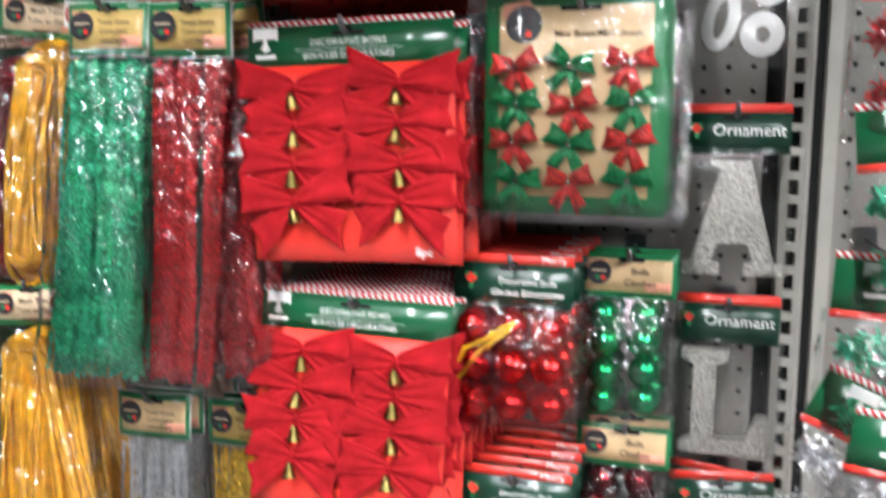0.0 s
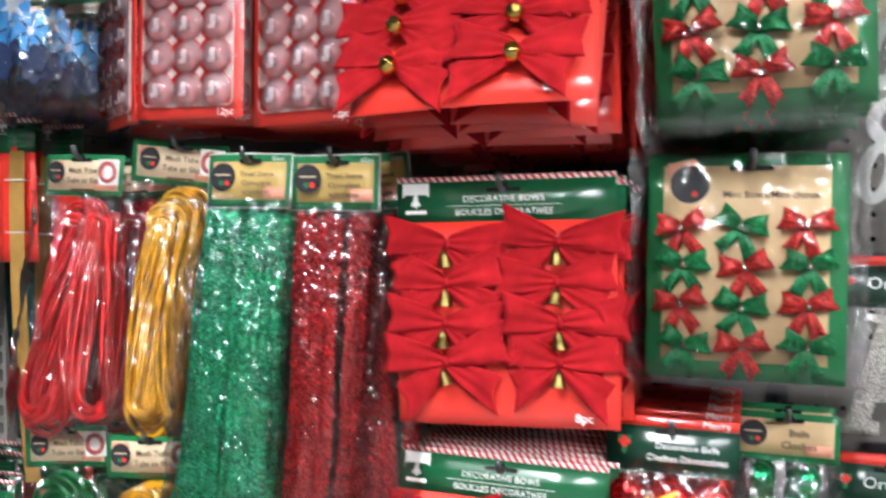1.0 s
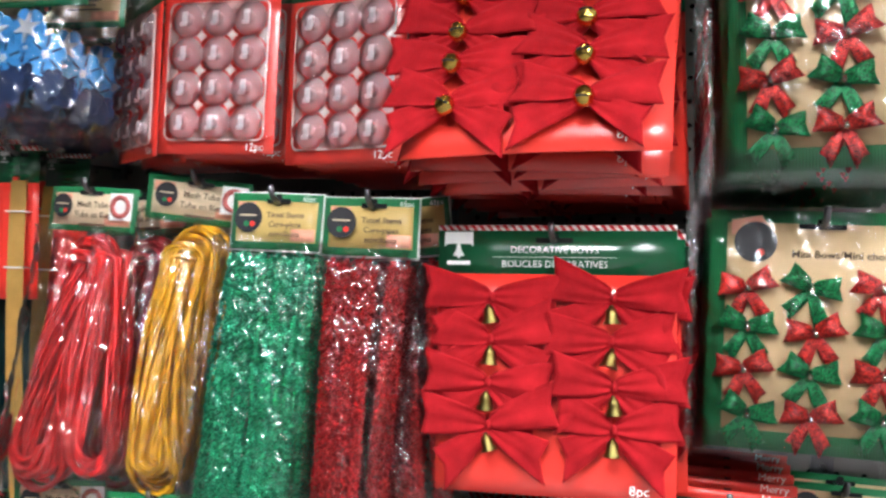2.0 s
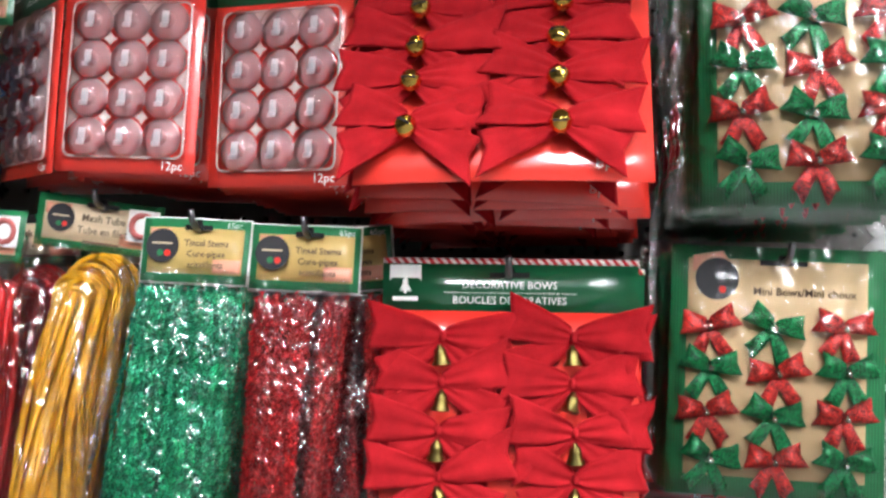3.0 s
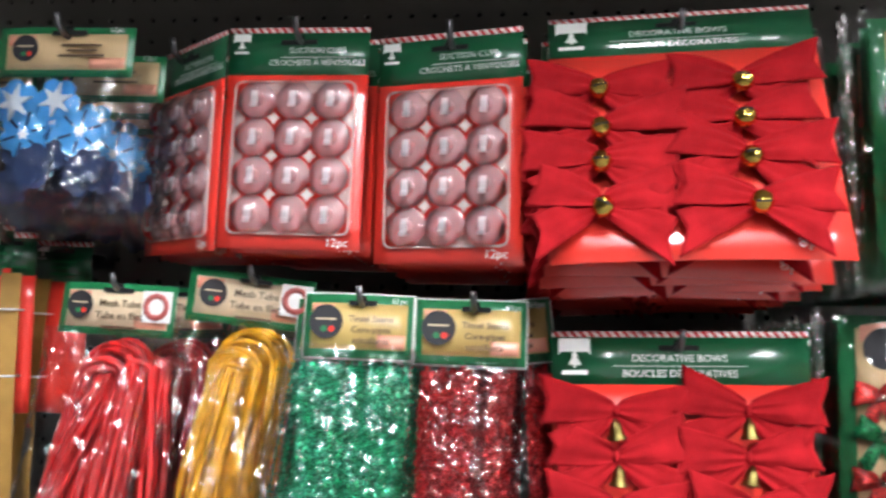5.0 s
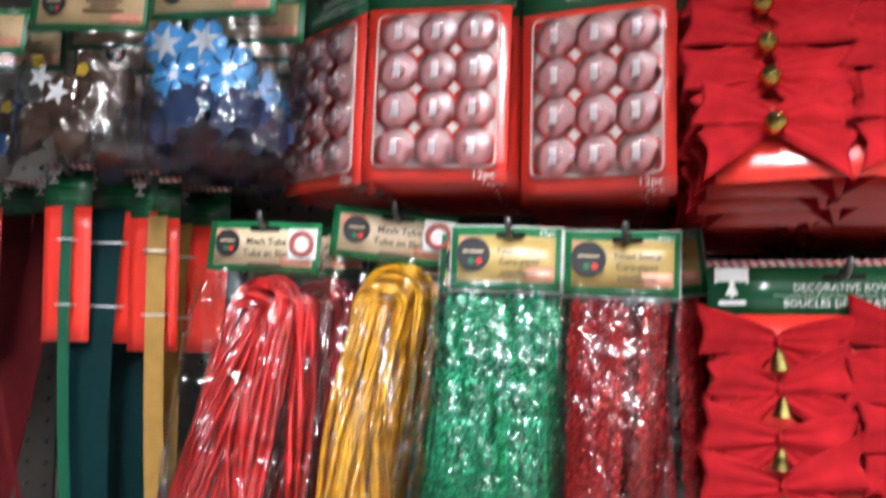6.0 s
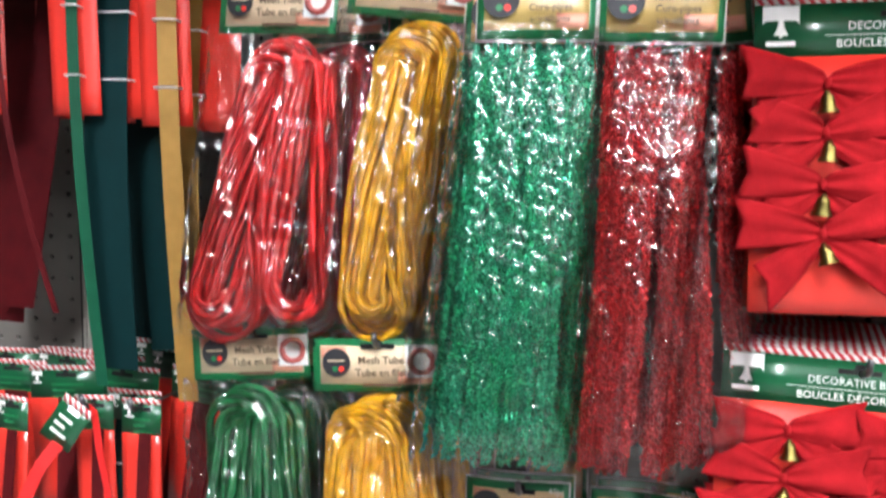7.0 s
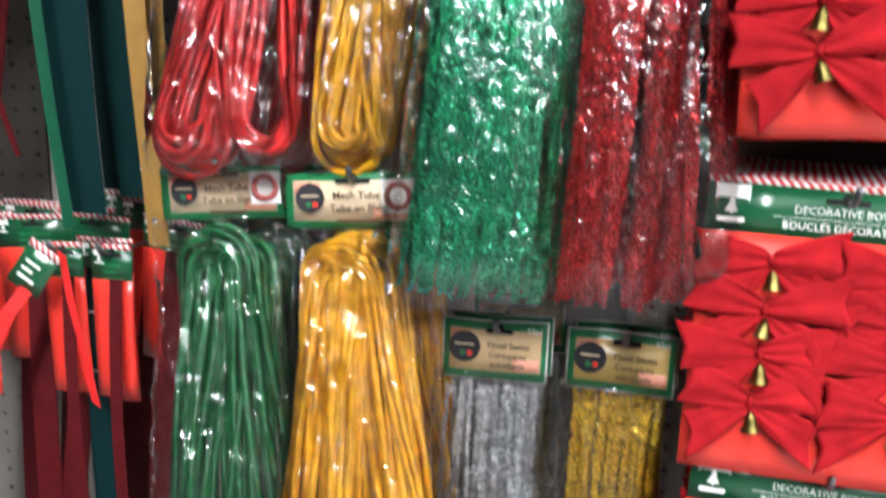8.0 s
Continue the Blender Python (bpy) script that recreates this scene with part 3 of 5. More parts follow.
def bag(parent, w, z0, z1, depth, seed, material=None, flare=1.0, skew=0.0, crumple=0.0046, name="bag", face=0.0, seam=1.0, cell=0.0026, grain=0.10):
    """A clear film bag wrapped round its contents; front bulges to -y, edges fold to the back."""
    nx, nz = max(16, int(w / cell)), max(20, int((z1 - z0) / cell / 1.8))
    rnd = random.Random(int(seed * 10))
    vs, fs = [], []
    for j in range(nz + 1):
        v = j / nz
        z = z1 + (z0 - z1) * v
        half = w / 2 * (1 + (flare - 1) * v)
        swell = depth * (0.35 + 1 - (1 - min(1, v / 0.6)) ** 2) * min(1, 8 * (1 - v) + 0.12)
        for i in range(nx + 1):
            a = -1 + 2 * i / nx
            x = half * math.copysign(abs(a) ** 0.85, a) + skew * v
            p = (x * 1.25 + seed * 3.1, seed * 1.7, z * 0.62)
            y = -swell * (1 - abs(a) ** 3.2) + depth * 0.5 * abs(a) ** 8 + face * x
            loose = 1 + 0.9 * max(0, 1 - 7 * v) + 0.5 * max(0, abs(a) * 4 - 3)
            long_fold = ridge((x * 1.5 + seed * 3.1 + z * 0.10, seed * 1.7, z * 0.22), 38)
            crease = max(0.0, ridge((x + seed, seed * 2.9, z * 1.2 + x * 0.3), 62) - 0.35)
            y -= loose * crumple * (long_fold * 0.8 + ridge(p, 40) * 0.30 + crease * 0.45) + grain * cell * rnd.gauss(0, 1) * (0.6 + loose * 0.4)
            edge = 0.0025 * noise.noise(Vector((seed * 5.0 + (a > 0), z * 60, 0))) * abs(a) ** 6
            vs.append((x + edge + rnd.uniform(-0.28, 0.28) * cell, y, z + rnd.uniform(-0.55, 0.55) * cell + 0.002 * noise.noise(Vector((x * 70, seed, 3))) * (v > 0.95)))
    for j in range(nz):
        for i in range(nx):
            k = j * (nx + 1) + i
            fs.append((k, k + nx + 1, k + nx + 2, k + 1))
    ob = raw(name, vs, fs, material or CLEAR, parent, "clear crinkled plastic film", grain == 0)
    for col in (0, nx):
        edge = [Vector(vs[j * (nx + 1) + col]) for j in range(nz + 1)]
        out = -1 if col == 0 else 1
        sv, sf = [], []
        for j, p in enumerate(edge):
            wd = seam * (0.0035 + 0.0020 * noise.noise(Vector((seed * 2.3 + out, j * 0.35, 0))))
            cur = 0.0030 * noise.noise(Vector((seed * 4.1 + out, j * 0.22, 5)))
            sv += [p, p + Vector((out * wd * 0.5, cur - 0.001, 0)), p + Vector((out * wd, -cur, 0))]
        for j in range(nz):
            a = 3 * j
            sf += [(a, a + 3, a + 4, a + 1), (a + 1, a + 4, a + 5, a + 2)]
        raw("side_seam", sv, sf, SEAM, ob, "", False)
    return ob


def craft_header(t, w, h, kraft, lines, size, bars=0, thumb=False, count="", wave=0.002, seed=0, badge=True):
    """A folded paper header: green border, kraft panel, charcoal badge, words."""
    bend = lambda u, v: wave * math.sin(5 * u + seed) * (0.4 + v)
    vs, fs = sheet(-w / 2, w / 2, -h, 0, 0, 0.0012, 12, 4, bend)
    raw("header", vs, fs, GREENB, t, "green paper header")
    if count == "65pc":
        vs, fs = sheet(-w / 2 - 0.0014, w / 2 + 0.0014, -h - 0.0014, 0.0012, 0.0013, 0.0005, 12, 4, bend)
        raw("film_edge", vs, fs, WHITEI, t, "pale sealed film edge")
    def bent(name, x0, x1, z0, z1, y, m):
        vs, fs = sheet(x0, x1, z0, z1, y, 0.0003, 8, 2, lambda u, v: bend(((x0 + (x1 - x0) * u) + w / 2) / w, ((z0 + (z1 - z0) * v) + h) / h))
        raw(name, vs, fs, m, t)
    bent("panel", -w * 0.44, w * 0.45, -h * 0.86, -h * 0.14, -0.0006, kraft)
    bent("panel_corner", w * 0.18, w * 0.44, -h * 0.84, -h * 0.62, -0.0009, PEACH)
    bent("panel_corner", -w * 0.43, -w * 0.22, -h * 0.38, -h * 0.16, -0.0009, PEACH)
    d = -0.0022 - wave
    if badge:
        r = h * 0.27
        cx, cz = -w * 0.29, -h * 0.44
        plate("badge", circle_pts(cx, cz, r), d, 0.0003, BADGE, t)
        plate("badge_dot", circle_pts(cx + r * 0.35, cz - r * 0.42, r * 0.2, 8), d - 0.0003, 0.0003, REDCARD, t)
        plate("badge_dot", circle_pts(cx - r * 0.1, cz - r * 0.42, r * 0.2, 8), d - 0.0003, 0.0003, GREENB, t)
        plate("badge_bar", [(cx - r * 0.6, cz + r * 0.1), (cx + r * 0.6, cz + r * 0.1), (cx + r * 0.6, cz + r * 0.2), (cx - r * 0.6, cz + r * 0.2)], d - 0.0003, 0.0003, KRAFTP, t)
    x = w * (0.06 if thumb else 0.13)
    z = -h * 0.36
    for s in lines:
        lettering(s, x, z - size * 0.5, size, d - 0.0004, INK, t)
        z -= size * 1.2
    for k in range(bars):
        half = w * (0.15, 0.11, 0.17)[k % 3]
        plate("text_bar", [(x - half, z), (x + half, z), (x + half, z - size * 0.30), (x - half, z - size * 0.30)], d, 0.0003, INK, t)
        z -= size * 0.75
    if thumb:
        q, cx, cz = h * 0.30, w * 0.375, -h * 0.42
        plate("picture", [(cx - q, cz - q), (cx + q, cz - q), (cx + q, cz + q), (cx - q, cz + q)], d, 0.0003, WHITEI, t)
        ring = circle_pts(cx, cz, q * 0.72, 12)
        vs, fs = sweep([(a, d - 0.0004, b) for a, b in ring], q * 0.20, 5, True)
        raw("picture_wreath", vs, fs, WREATH, t)
    if count:
        lettering(count, w * 0.385, -h * 0.135, 0.0066, d, WHITEI, t)
    euro_slot(t, 0.004, -h * 0.14, w * 0.26, d - 0.0004)


# ---- tinsel stem packs ----
def tinsel_stem(material, seed, length=0.305):
    """A wire stem thick with short foil blades."""
    r = random.Random(seed)
    vs, fs = [], []
    px, py = r.uniform(0, 6), r.uniform(0, 6)
    wob = lambda z: (0.0016 * math.sin(z * 26 + px), 0.0010 * math.sin(z * 31 + py))
    core = [(*wob(-length * k / 24), -length * k / 24) for k in range(25)]
    v, f = sweep(core, 0.0011, 5)
    vs, fs = [tuple(p) for p in v], list(f)
    z = 0.0
    while z > -length:
        cx, cy = wob(z)
        for _ in range(3):
            a = r.uniform(0, 6.283)
            ln, wd = r.uniform(0.0015, 0.0031), r.uniform(0.0007, 0.0013)
            dz = r.uniform(-0.0026, 0.0030)
            ca, sa = math.cos(a), math.sin(a)
            k = len(vs)
            tw = r.uniform(-0.7, 0.7)
            vs += [(cx, cy, z - wd), (cx, cy, z + wd), (cx + ca * ln - sa * tw * wd, cy + sa * ln + ca * tw * wd, z + dz + wd), (cx + ca * ln + sa * tw * wd, cy + sa * ln - ca * tw * wd, z + dz - wd)]
            fs.append((k, k + 1, k + 2, k + 3))
        z -= 0.0017
    me = bpy.data.meshes.new("stem")
    me.from_pydata(vs, [], fs)
    me.materials.append(material)
    return me


def tinsel_pack(label, material, w, wb, seed, kraft=GOLDK, n=30, header=(0.086, 0.050), skew=0.0, drop=0.052, bunches=None):
    t = thing("tinsel_stem_pack", label, "craft pack", "hanging tinsel stem packs")
    craft_header(t, *header, kraft, ["Tinsel Stems", "Cure-pipes", "scintillants"], 0.0070, 0, False, "65pc", 0.0022, seed)
    kinds = [tinsel_stem(material, seed * 10 + k) for k in range(4)]
    r = random.Random(seed)
    spans = bunches or ((-0.5, 0.5),)
    total = sum(b - a for a, b in spans)
    for i in range(n):
        row = i % 3
        q = (i + 0.5) / n * total
        for a, b in spans:
            if q <= b - a:
                break
            q -= b - a
        u = a + q + r.uniform(-0.02, 0.02)
        x0, x1 = u * w, u * wb + skew
        lean = math.degrees(math.atan2(x1 - x0, 0.30)) + r.uniform(-0.5, 0.5)
        link("stem", r.choice(kinds), None, t, "", False, pose(x0, 0.001 + 0.0050 * row + r.uniform(-0.002, 0.002), -drop - r.uniform(0, 0.010), r.uniform(-0.6, 0.6), -lean, 0))
    bag(t, max(w + 0.014, header[0]), -drop - 0.322, -0.040, 0.015, seed, CLEAR, (wb + 0.016) / (w + 0.014), skew, 0.0030, face=0.16, cell=0.0020, grain=0.07)
    return t


TP = "clear bag of {} tinsel stems with kraft header on hook"
g0 = put(tinsel_pack(TP.format("green"), TINGREEN, 0.088, 0.104, 3, skew=-0.017, n=65), -0.5205, 0.722, 1.4915, -4.5, 0.6, 0)
copy_thing(g0, pose(-0.535, 0.752, 1.487, -2, 2.5, 0))
copy_thing(g0, pose(-0.527, 0.78, 1.486, -1, -1, 0))
peg(-0.517, 1.4835, 0.704)
r0 = put(tinsel_pack(TP.format("red"), TINRED, 0.070, 0.056, 7, skew=-0.012, n=46, bunches=((-0.5, 0.10), (0.26, 0.52))), -0.4315, 0.722, 1.4885, -2.5, 0.8, 2)
copy_thing(r0, pose(-0.414, 0.748, 1.488, -1.5, -6.5, 4))
copy_thing(r0, pose(-0.428, 0.79, 1.486, -1, -1, 0))
peg(-0.429, 1.4805, 0.706)
s0 = put(tinsel_pack(TP.format("silver"), TINSILV, 0.080, 0.090, 9, KRAFT, n=22), -0.5325, 0.776, 1.0855, -1.5, 0.5, 2)
copy_thing(s0, pose(-0.530, 0.80, 1.084, -1, 0, 0))
copy_thing(s0, pose(-0.522, 0.86, 1.084, -1, -1, 0))
peg(-0.530, 1.0775, 0.760)
o0 = put(tinsel_pack(TP.format("gold"), TINGOLD, 0.074, 0.080, 12, GOLDK, n=20), -0.4285, 0.788, 1.0805, -1.5, 1.0, -2)
copy_thing(o0, pose(-0.424, 0.815, 1.080, -1, 0, 0))
peg(-0.426, 1.0725, 0.772)


# ---- mesh tube packs ----
def loop_path(top, bot, wt, wb, k, a, b, thick, depth, r, n=15):
    """One strand of a hank: a long loop with rounded ends, lying at (a, b) in the bundle."""
    ph, swing, cross = r.uniform(0, 6.28), r.uniform(0.8, 2.6), r.uniform(-0.12, 0.30)
    tip, foot = r.uniform(-1, 1) * (1.1 - k) * wt * 0.9, r.uniform(-1, 1) * (1.1 - k) * wb * 0.8
    zt, zb = top[1] - r.uniform(0, 0.008), bot[1] + (1 - k) * 0.060 + r.uniform(-0.003, 0.004)
    rt, rb = wt * k, wb * k
    line = [(-1, i / n) for i in range(n)] + [(radians(180 + 180 * i / n), 1.0) for i in range(n)]
    line += [(1, 1 - i / n) for i in range(n)] + [(radians(180 * i / n), 0.0) for i in range(n)]
    pts = []
    for i, (q, h) in enumerate(line):
        if i // n in (0, 2):
            w = rt + (rb - rt) * h
            w *= 1 - cross * math.sin(math.pi * h)
            ox, oz = float(q), 0.0
            x, z = q * w, (zt - rt * 0.8) + ((zb + rb) - (zt - rt * 0.8)) * h
        else:
            w = rb if h else rt
            ox, oz = math.cos(q), math.sin(q)
            x, z = w * ox, (zb + rb + rb * oz) if h else (zt - rt * 0.8 + rt * 0.8 * oz)
        f = ph + swing * math.sin(2 * math.pi * i / len(line))
        u = thick * (a * math.cos(f) - b * math.sin(f))
        y = depth * (a * math.sin(f) + b * math.cos(f))
        g = min(1.0, max(0.0, (zt - z) / (zt - zb)))
        bow_out = 0.004 * math.sin(math.pi * g + ph) * math.sin(math.pi * g)
        pts.append((top[0] + tip * (1 - g) + (bot[0] + foot - top[0]) * g + x + u * ox + bow_out, y - 0.006 * (1 - k), z + u * oz))
    return pts


def coil(t, material, top, bot, wt, wb, n, seed, rad=0.0028, full=True, depth=0.013):
    """A hank of n loops; a full one has thick legs that close its middle."""
    r = random.Random(seed)
    thick = 0.48 * min(wt, wb) if full else 0.006
    for i in range(n):
        k = r.uniform(0.80, 1.0)
        q, w = math.sqrt((i + 0.5) / n), i * 2.399
        pts = loop_path(top, bot, wt - thick, wb - thick, k, q * math.cos(w), q * math.sin(w), thick, depth, r)
        vs, fs = sweep(pts, rad * r.uniform(0.9, 1.1), 7, True)
        raw("strand", vs, fs, material, t)


def mesh_pack(label, material, seed, coils, header=(0.107, 0.044), bagdim=(0.112, 0.30), flare=1.1, skew=0.0, wave=0.003, rad=0.0028):
    t = thing("mesh_tube_pack", label, "craft pack", "hanging mesh tube packs")
    craft_header(t, *header, KRAFTP, ["Mesh Tube", "Tube en filet"], 0.0085, 1, True, False, wave, seed)
    for k, (top, bot, wt, wb, n, full) in enumerate(coils):
        coil(t, material, top, bot, wt, wb, n, seed * 5 + k, rad, full)
    bag(t, bagdim[0], -bagdim[1], -header[1] + 0.004, 0.020, seed + 0.5, CLEAR, flare, skew, 0.0070, face=0.12, cell=0.0032, grain=0.065)
    return t


MP = "clear bag of coiled {} mesh tube with kraft header on hook"
red = put(mesh_pack(MP.format("red"), ROPER, 2, [((0.010, -0.060), (-0.036, -0.288), 0.034, 0.041, 30, True), ((0.036, -0.060), (0.034, -0.274), 0.018, 0.030, 8, False)], skew=-0.012, flare=1.15), -0.737, 0.752, 1.4985, -2.5, 2.0, -4)
copy_thing(red, pose(-0.712, 0.80, 1.497, -1, -3, 0))
copy_thing(red, pose(-0.700, 0.85, 1.496, -1, -2, 0))
peg(-0.735, 1.4925, 0.738)
yel = put(mesh_pack(MP.format("gold"), ROPEY, 4, [((0.008, -0.060), (0.000, -0.290), 0.037, 0.034, 34, True)], skew=-0.004, flare=1.0), -0.6195, 0.757, 1.5085, -2.5, 5.5, 3)
copy_thing(yel, pose(-0.600, 0.80, 1.500, -1, 2, 0))
sil = put(mesh_pack(MP.format("silver"), ROPES, 14, [((0.0, -0.055), (0.0, -0.315), 0.034, 0.040, 14, True)]), -0.590, 0.775, 1.492, -2, 1, 0)
peg(-0.6165, 1.501, 0.740)
grn = put(mesh_pack(MP.format("green"), ROPEG, 6, [((-0.002, -0.064), (-0.026, -0.40), 0.042, 0.050, 22, True), ((0.020, -0.066), (0.010, -0.39), 0.026, 0.040, 9, True)], bagdim=(0.110, 0.42), flare=1.35, skew=-0.02, rad=0.0033), -0.764, 0.752, 1.2065, -4, -4.5, 2)
copy_thing(grn, pose(-0.735, 0.80, 1.203, -1, -5, 0))
peg(-0.760, 1.2005, 0.738)
ye2 = put(mesh_pack(MP.format("gold"), ROPEY, 8, [((0.004, -0.066), (0.012, -0.40), 0.044, 0.052, 30, True), ((-0.018, -0.066), (-0.050, -0.41), 0.026, 0.040, 16, True)], bagdim=(0.112, 0.43), flare=1.4, rad=0.0035), -0.648, 0.738, 1.2085, -3, -3.5, 3)
copy_thing(ye2, pose(-0.628, 0.79, 1.209, -1, -2, 0))
peg(-0.643, 1.2015, 0.724)


# ---- mini bow packs ----
def mini_bow(material, seed):
    r = random.Random(seed)
    j = lambda a: r.uniform(-a, a)
    loops = joined_pair([
        (flap(0.0170, 0.0024, 0.0072, 0.0009, 0.0046, -0.001, seed * 3 + 1, 7, 6), pose(0, -0.002, 0.001, 0, -16 + j(8), j(8))),
        (flap(0.0170, 0.0024, 0.0072, 0.0009, 0.0046, -0.001, seed * 3 + 2, 7, 6), pose(0, -0.002, 0.001, 0, 16 + j(8), j(8)) @ MIRROR)], 6, material, "mini_bow")
    tails = joined_pair([
        (flap(0.0220, 0.0022, 0.0046, 0.0006, 0.0014, -0.004, seed * 3 + 3, 7, 6), pose(0, -0.0005, -0.001, 0, 62 + j(10), 0)),
        (flap(0.0220, 0.0022, 0.0046, 0.0006, 0.0014, -0.004, seed * 3 + 4, 7, 6), pose(0, -0.0005, -0.001, 0, -62 + j(10), 0) @ MIRROR)], 6, material, "tail_strip")
    return loops, tails


MINIR = [mini_bow(GLRED, 40 + s) for s in range(3)]
MING = [mini_bow(GLGREEN, 60 + s) for s in range(3)]
BEAD = ready("bead", upright_lathe([(0.0002, 0.0021), (0.0015, 0.0015), (0.0021, 0.0), (0.0015, -0.0015), (0.0002, -0.0021)], 8), SILVER)


def mini_pack():
    t = thing("mini_bow_pack", "bagged green card of twelve red and green mini bows", "bow pack", "hanging mini bow packs")
    vs, fs = sheet(-0.0775, 0.0775, -0.186, 0, 0, 0.001, 4, 4)
    raw("card", vs, fs, RIBGREEN, t)
    vs, fs = sheet(-0.0650, 0.0640, -0.171, -0.010, -0.0006, 0.0004, 4, 4)
    raw("panel", vs, fs, KRAFT, t)
    plate("badge", circle_pts(-0.044, -0.025, 0.0160), -0.0012, 0.0003, BADGE, t)
    plate("badge_dot", circle_pts(-0.040, -0.033, 0.0028, 8), -0.0016, 0.0003, REDCARD, t)
    plate("badge_flag", [(-0.062, -0.008), (-0.040, -0.004), (-0.034, -0.014), (-0.062, -0.020)], -0.0010, 0.0003, PEACH, t)
    lettering("Mini Bows/Mini choux", 0.019, -0.036, 0.0082, -0.0012, INK, t)
    euro_slot(t, 0.004, -0.012, 0.034, -0.0012)
    r = random.Random(9)
    for row in range(4):
        for col in range(3):
            isred = (row + col) % 2 == 0
            loops, tails = r.choice(MINIR if isred else MING)
            x = -0.050 + 0.0485 * col + (0.002 if row % 2 else 0.0) + r.uniform(-0.002, 0.002)
            b = link("mini_bow", loops, None, t, "red glitter mini bow" if isred else "green glitter mini bow", False, pose(x, -0.004, -0.060 - 0.0325 * row + r.uniform(-0.002, 0.002), 0, r.uniform(-12, 12), 0) @ Matrix.Scale(1.3, 4))
            link("tail_strip", tails, None, b)
            link("bead", BEAD, None, b, "silver bead", False, pose(0, -0.005, 0))
    bag(t, 0.176, -0.194, 0.006, 0.012, 21.3, CLEAR2, 1.0, 0, 0.0024, seam=1.6, cell=0.0030, grain=0.025)
    return t


ma = put(mini_pack(), -0.0745, 0.742, 1.4835, -1, 0.6, 0)
for i in range(1, 10):
    copy_thing(ma, pose(-0.0745 + 0.003 * math.sin(i * 2), 0.742 + 0.022 * i, 1.482 - 0.001 * i, -0.5, 1.2 * math.sin(i * 1.7), 0))
peg(-0.0705, 1.472, 0.724)
for i in range(12):
    copy_thing(ma, pose(-0.072 + 0.004 * math.sin(i * 2.3), 0.680 + 0.022 * i, 1.697 - 0.0012 * i, 1.0 + 0.1 * i, 1.4 * math.sin(i * 1.9) - 2, 2 * math.sin(i)))
peg(-0.068, 1.685, 0.662)


# ---- suction cup packs ----
CUPM = ready("suction_cup", lathe([(0.0160, 0.0), (0.0162, -0.0010), (0.0145, -0.0022), (0.0105, -0.0034), (0.0062, -0.0044), (0.0046, -0.0075), (0.0052, -0.0100), (0.0046, -0.0126), (0.0004, -0.0132)], 22), CUP, False)


def hook_mesh():
    pts = [(0, -0.0135, 0.006), (0, -0.0150, 0.002), (0, -0.0140, -0.003), (0, -0.0155, -0.0075), (0, -0.0190, -0.0085), (0, -0.0200, -0.005)]
    vs = []
    for x, y, z in pts:
        vs += [(x - 0.0029, y, z), (x + 0.0029, y, z), (x + 0.0029, y + 0.0008, z + 0.0004), (x - 0.0029, y + 0.0008, z + 0.0004)]
    fs = []
    for i in range(len(pts) - 1):
        a, b = 4 * i, 4 * i + 4
        fs += [(a + k, a + (k + 1) % 4, b + (k + 1) % 4, b + k) for k in range(4)]
    return vs, fs + [(3, 2, 1, 0), (20, 21, 22, 23)]


HOOK = ready("hook", hook_mesh(), HOOKM, False)


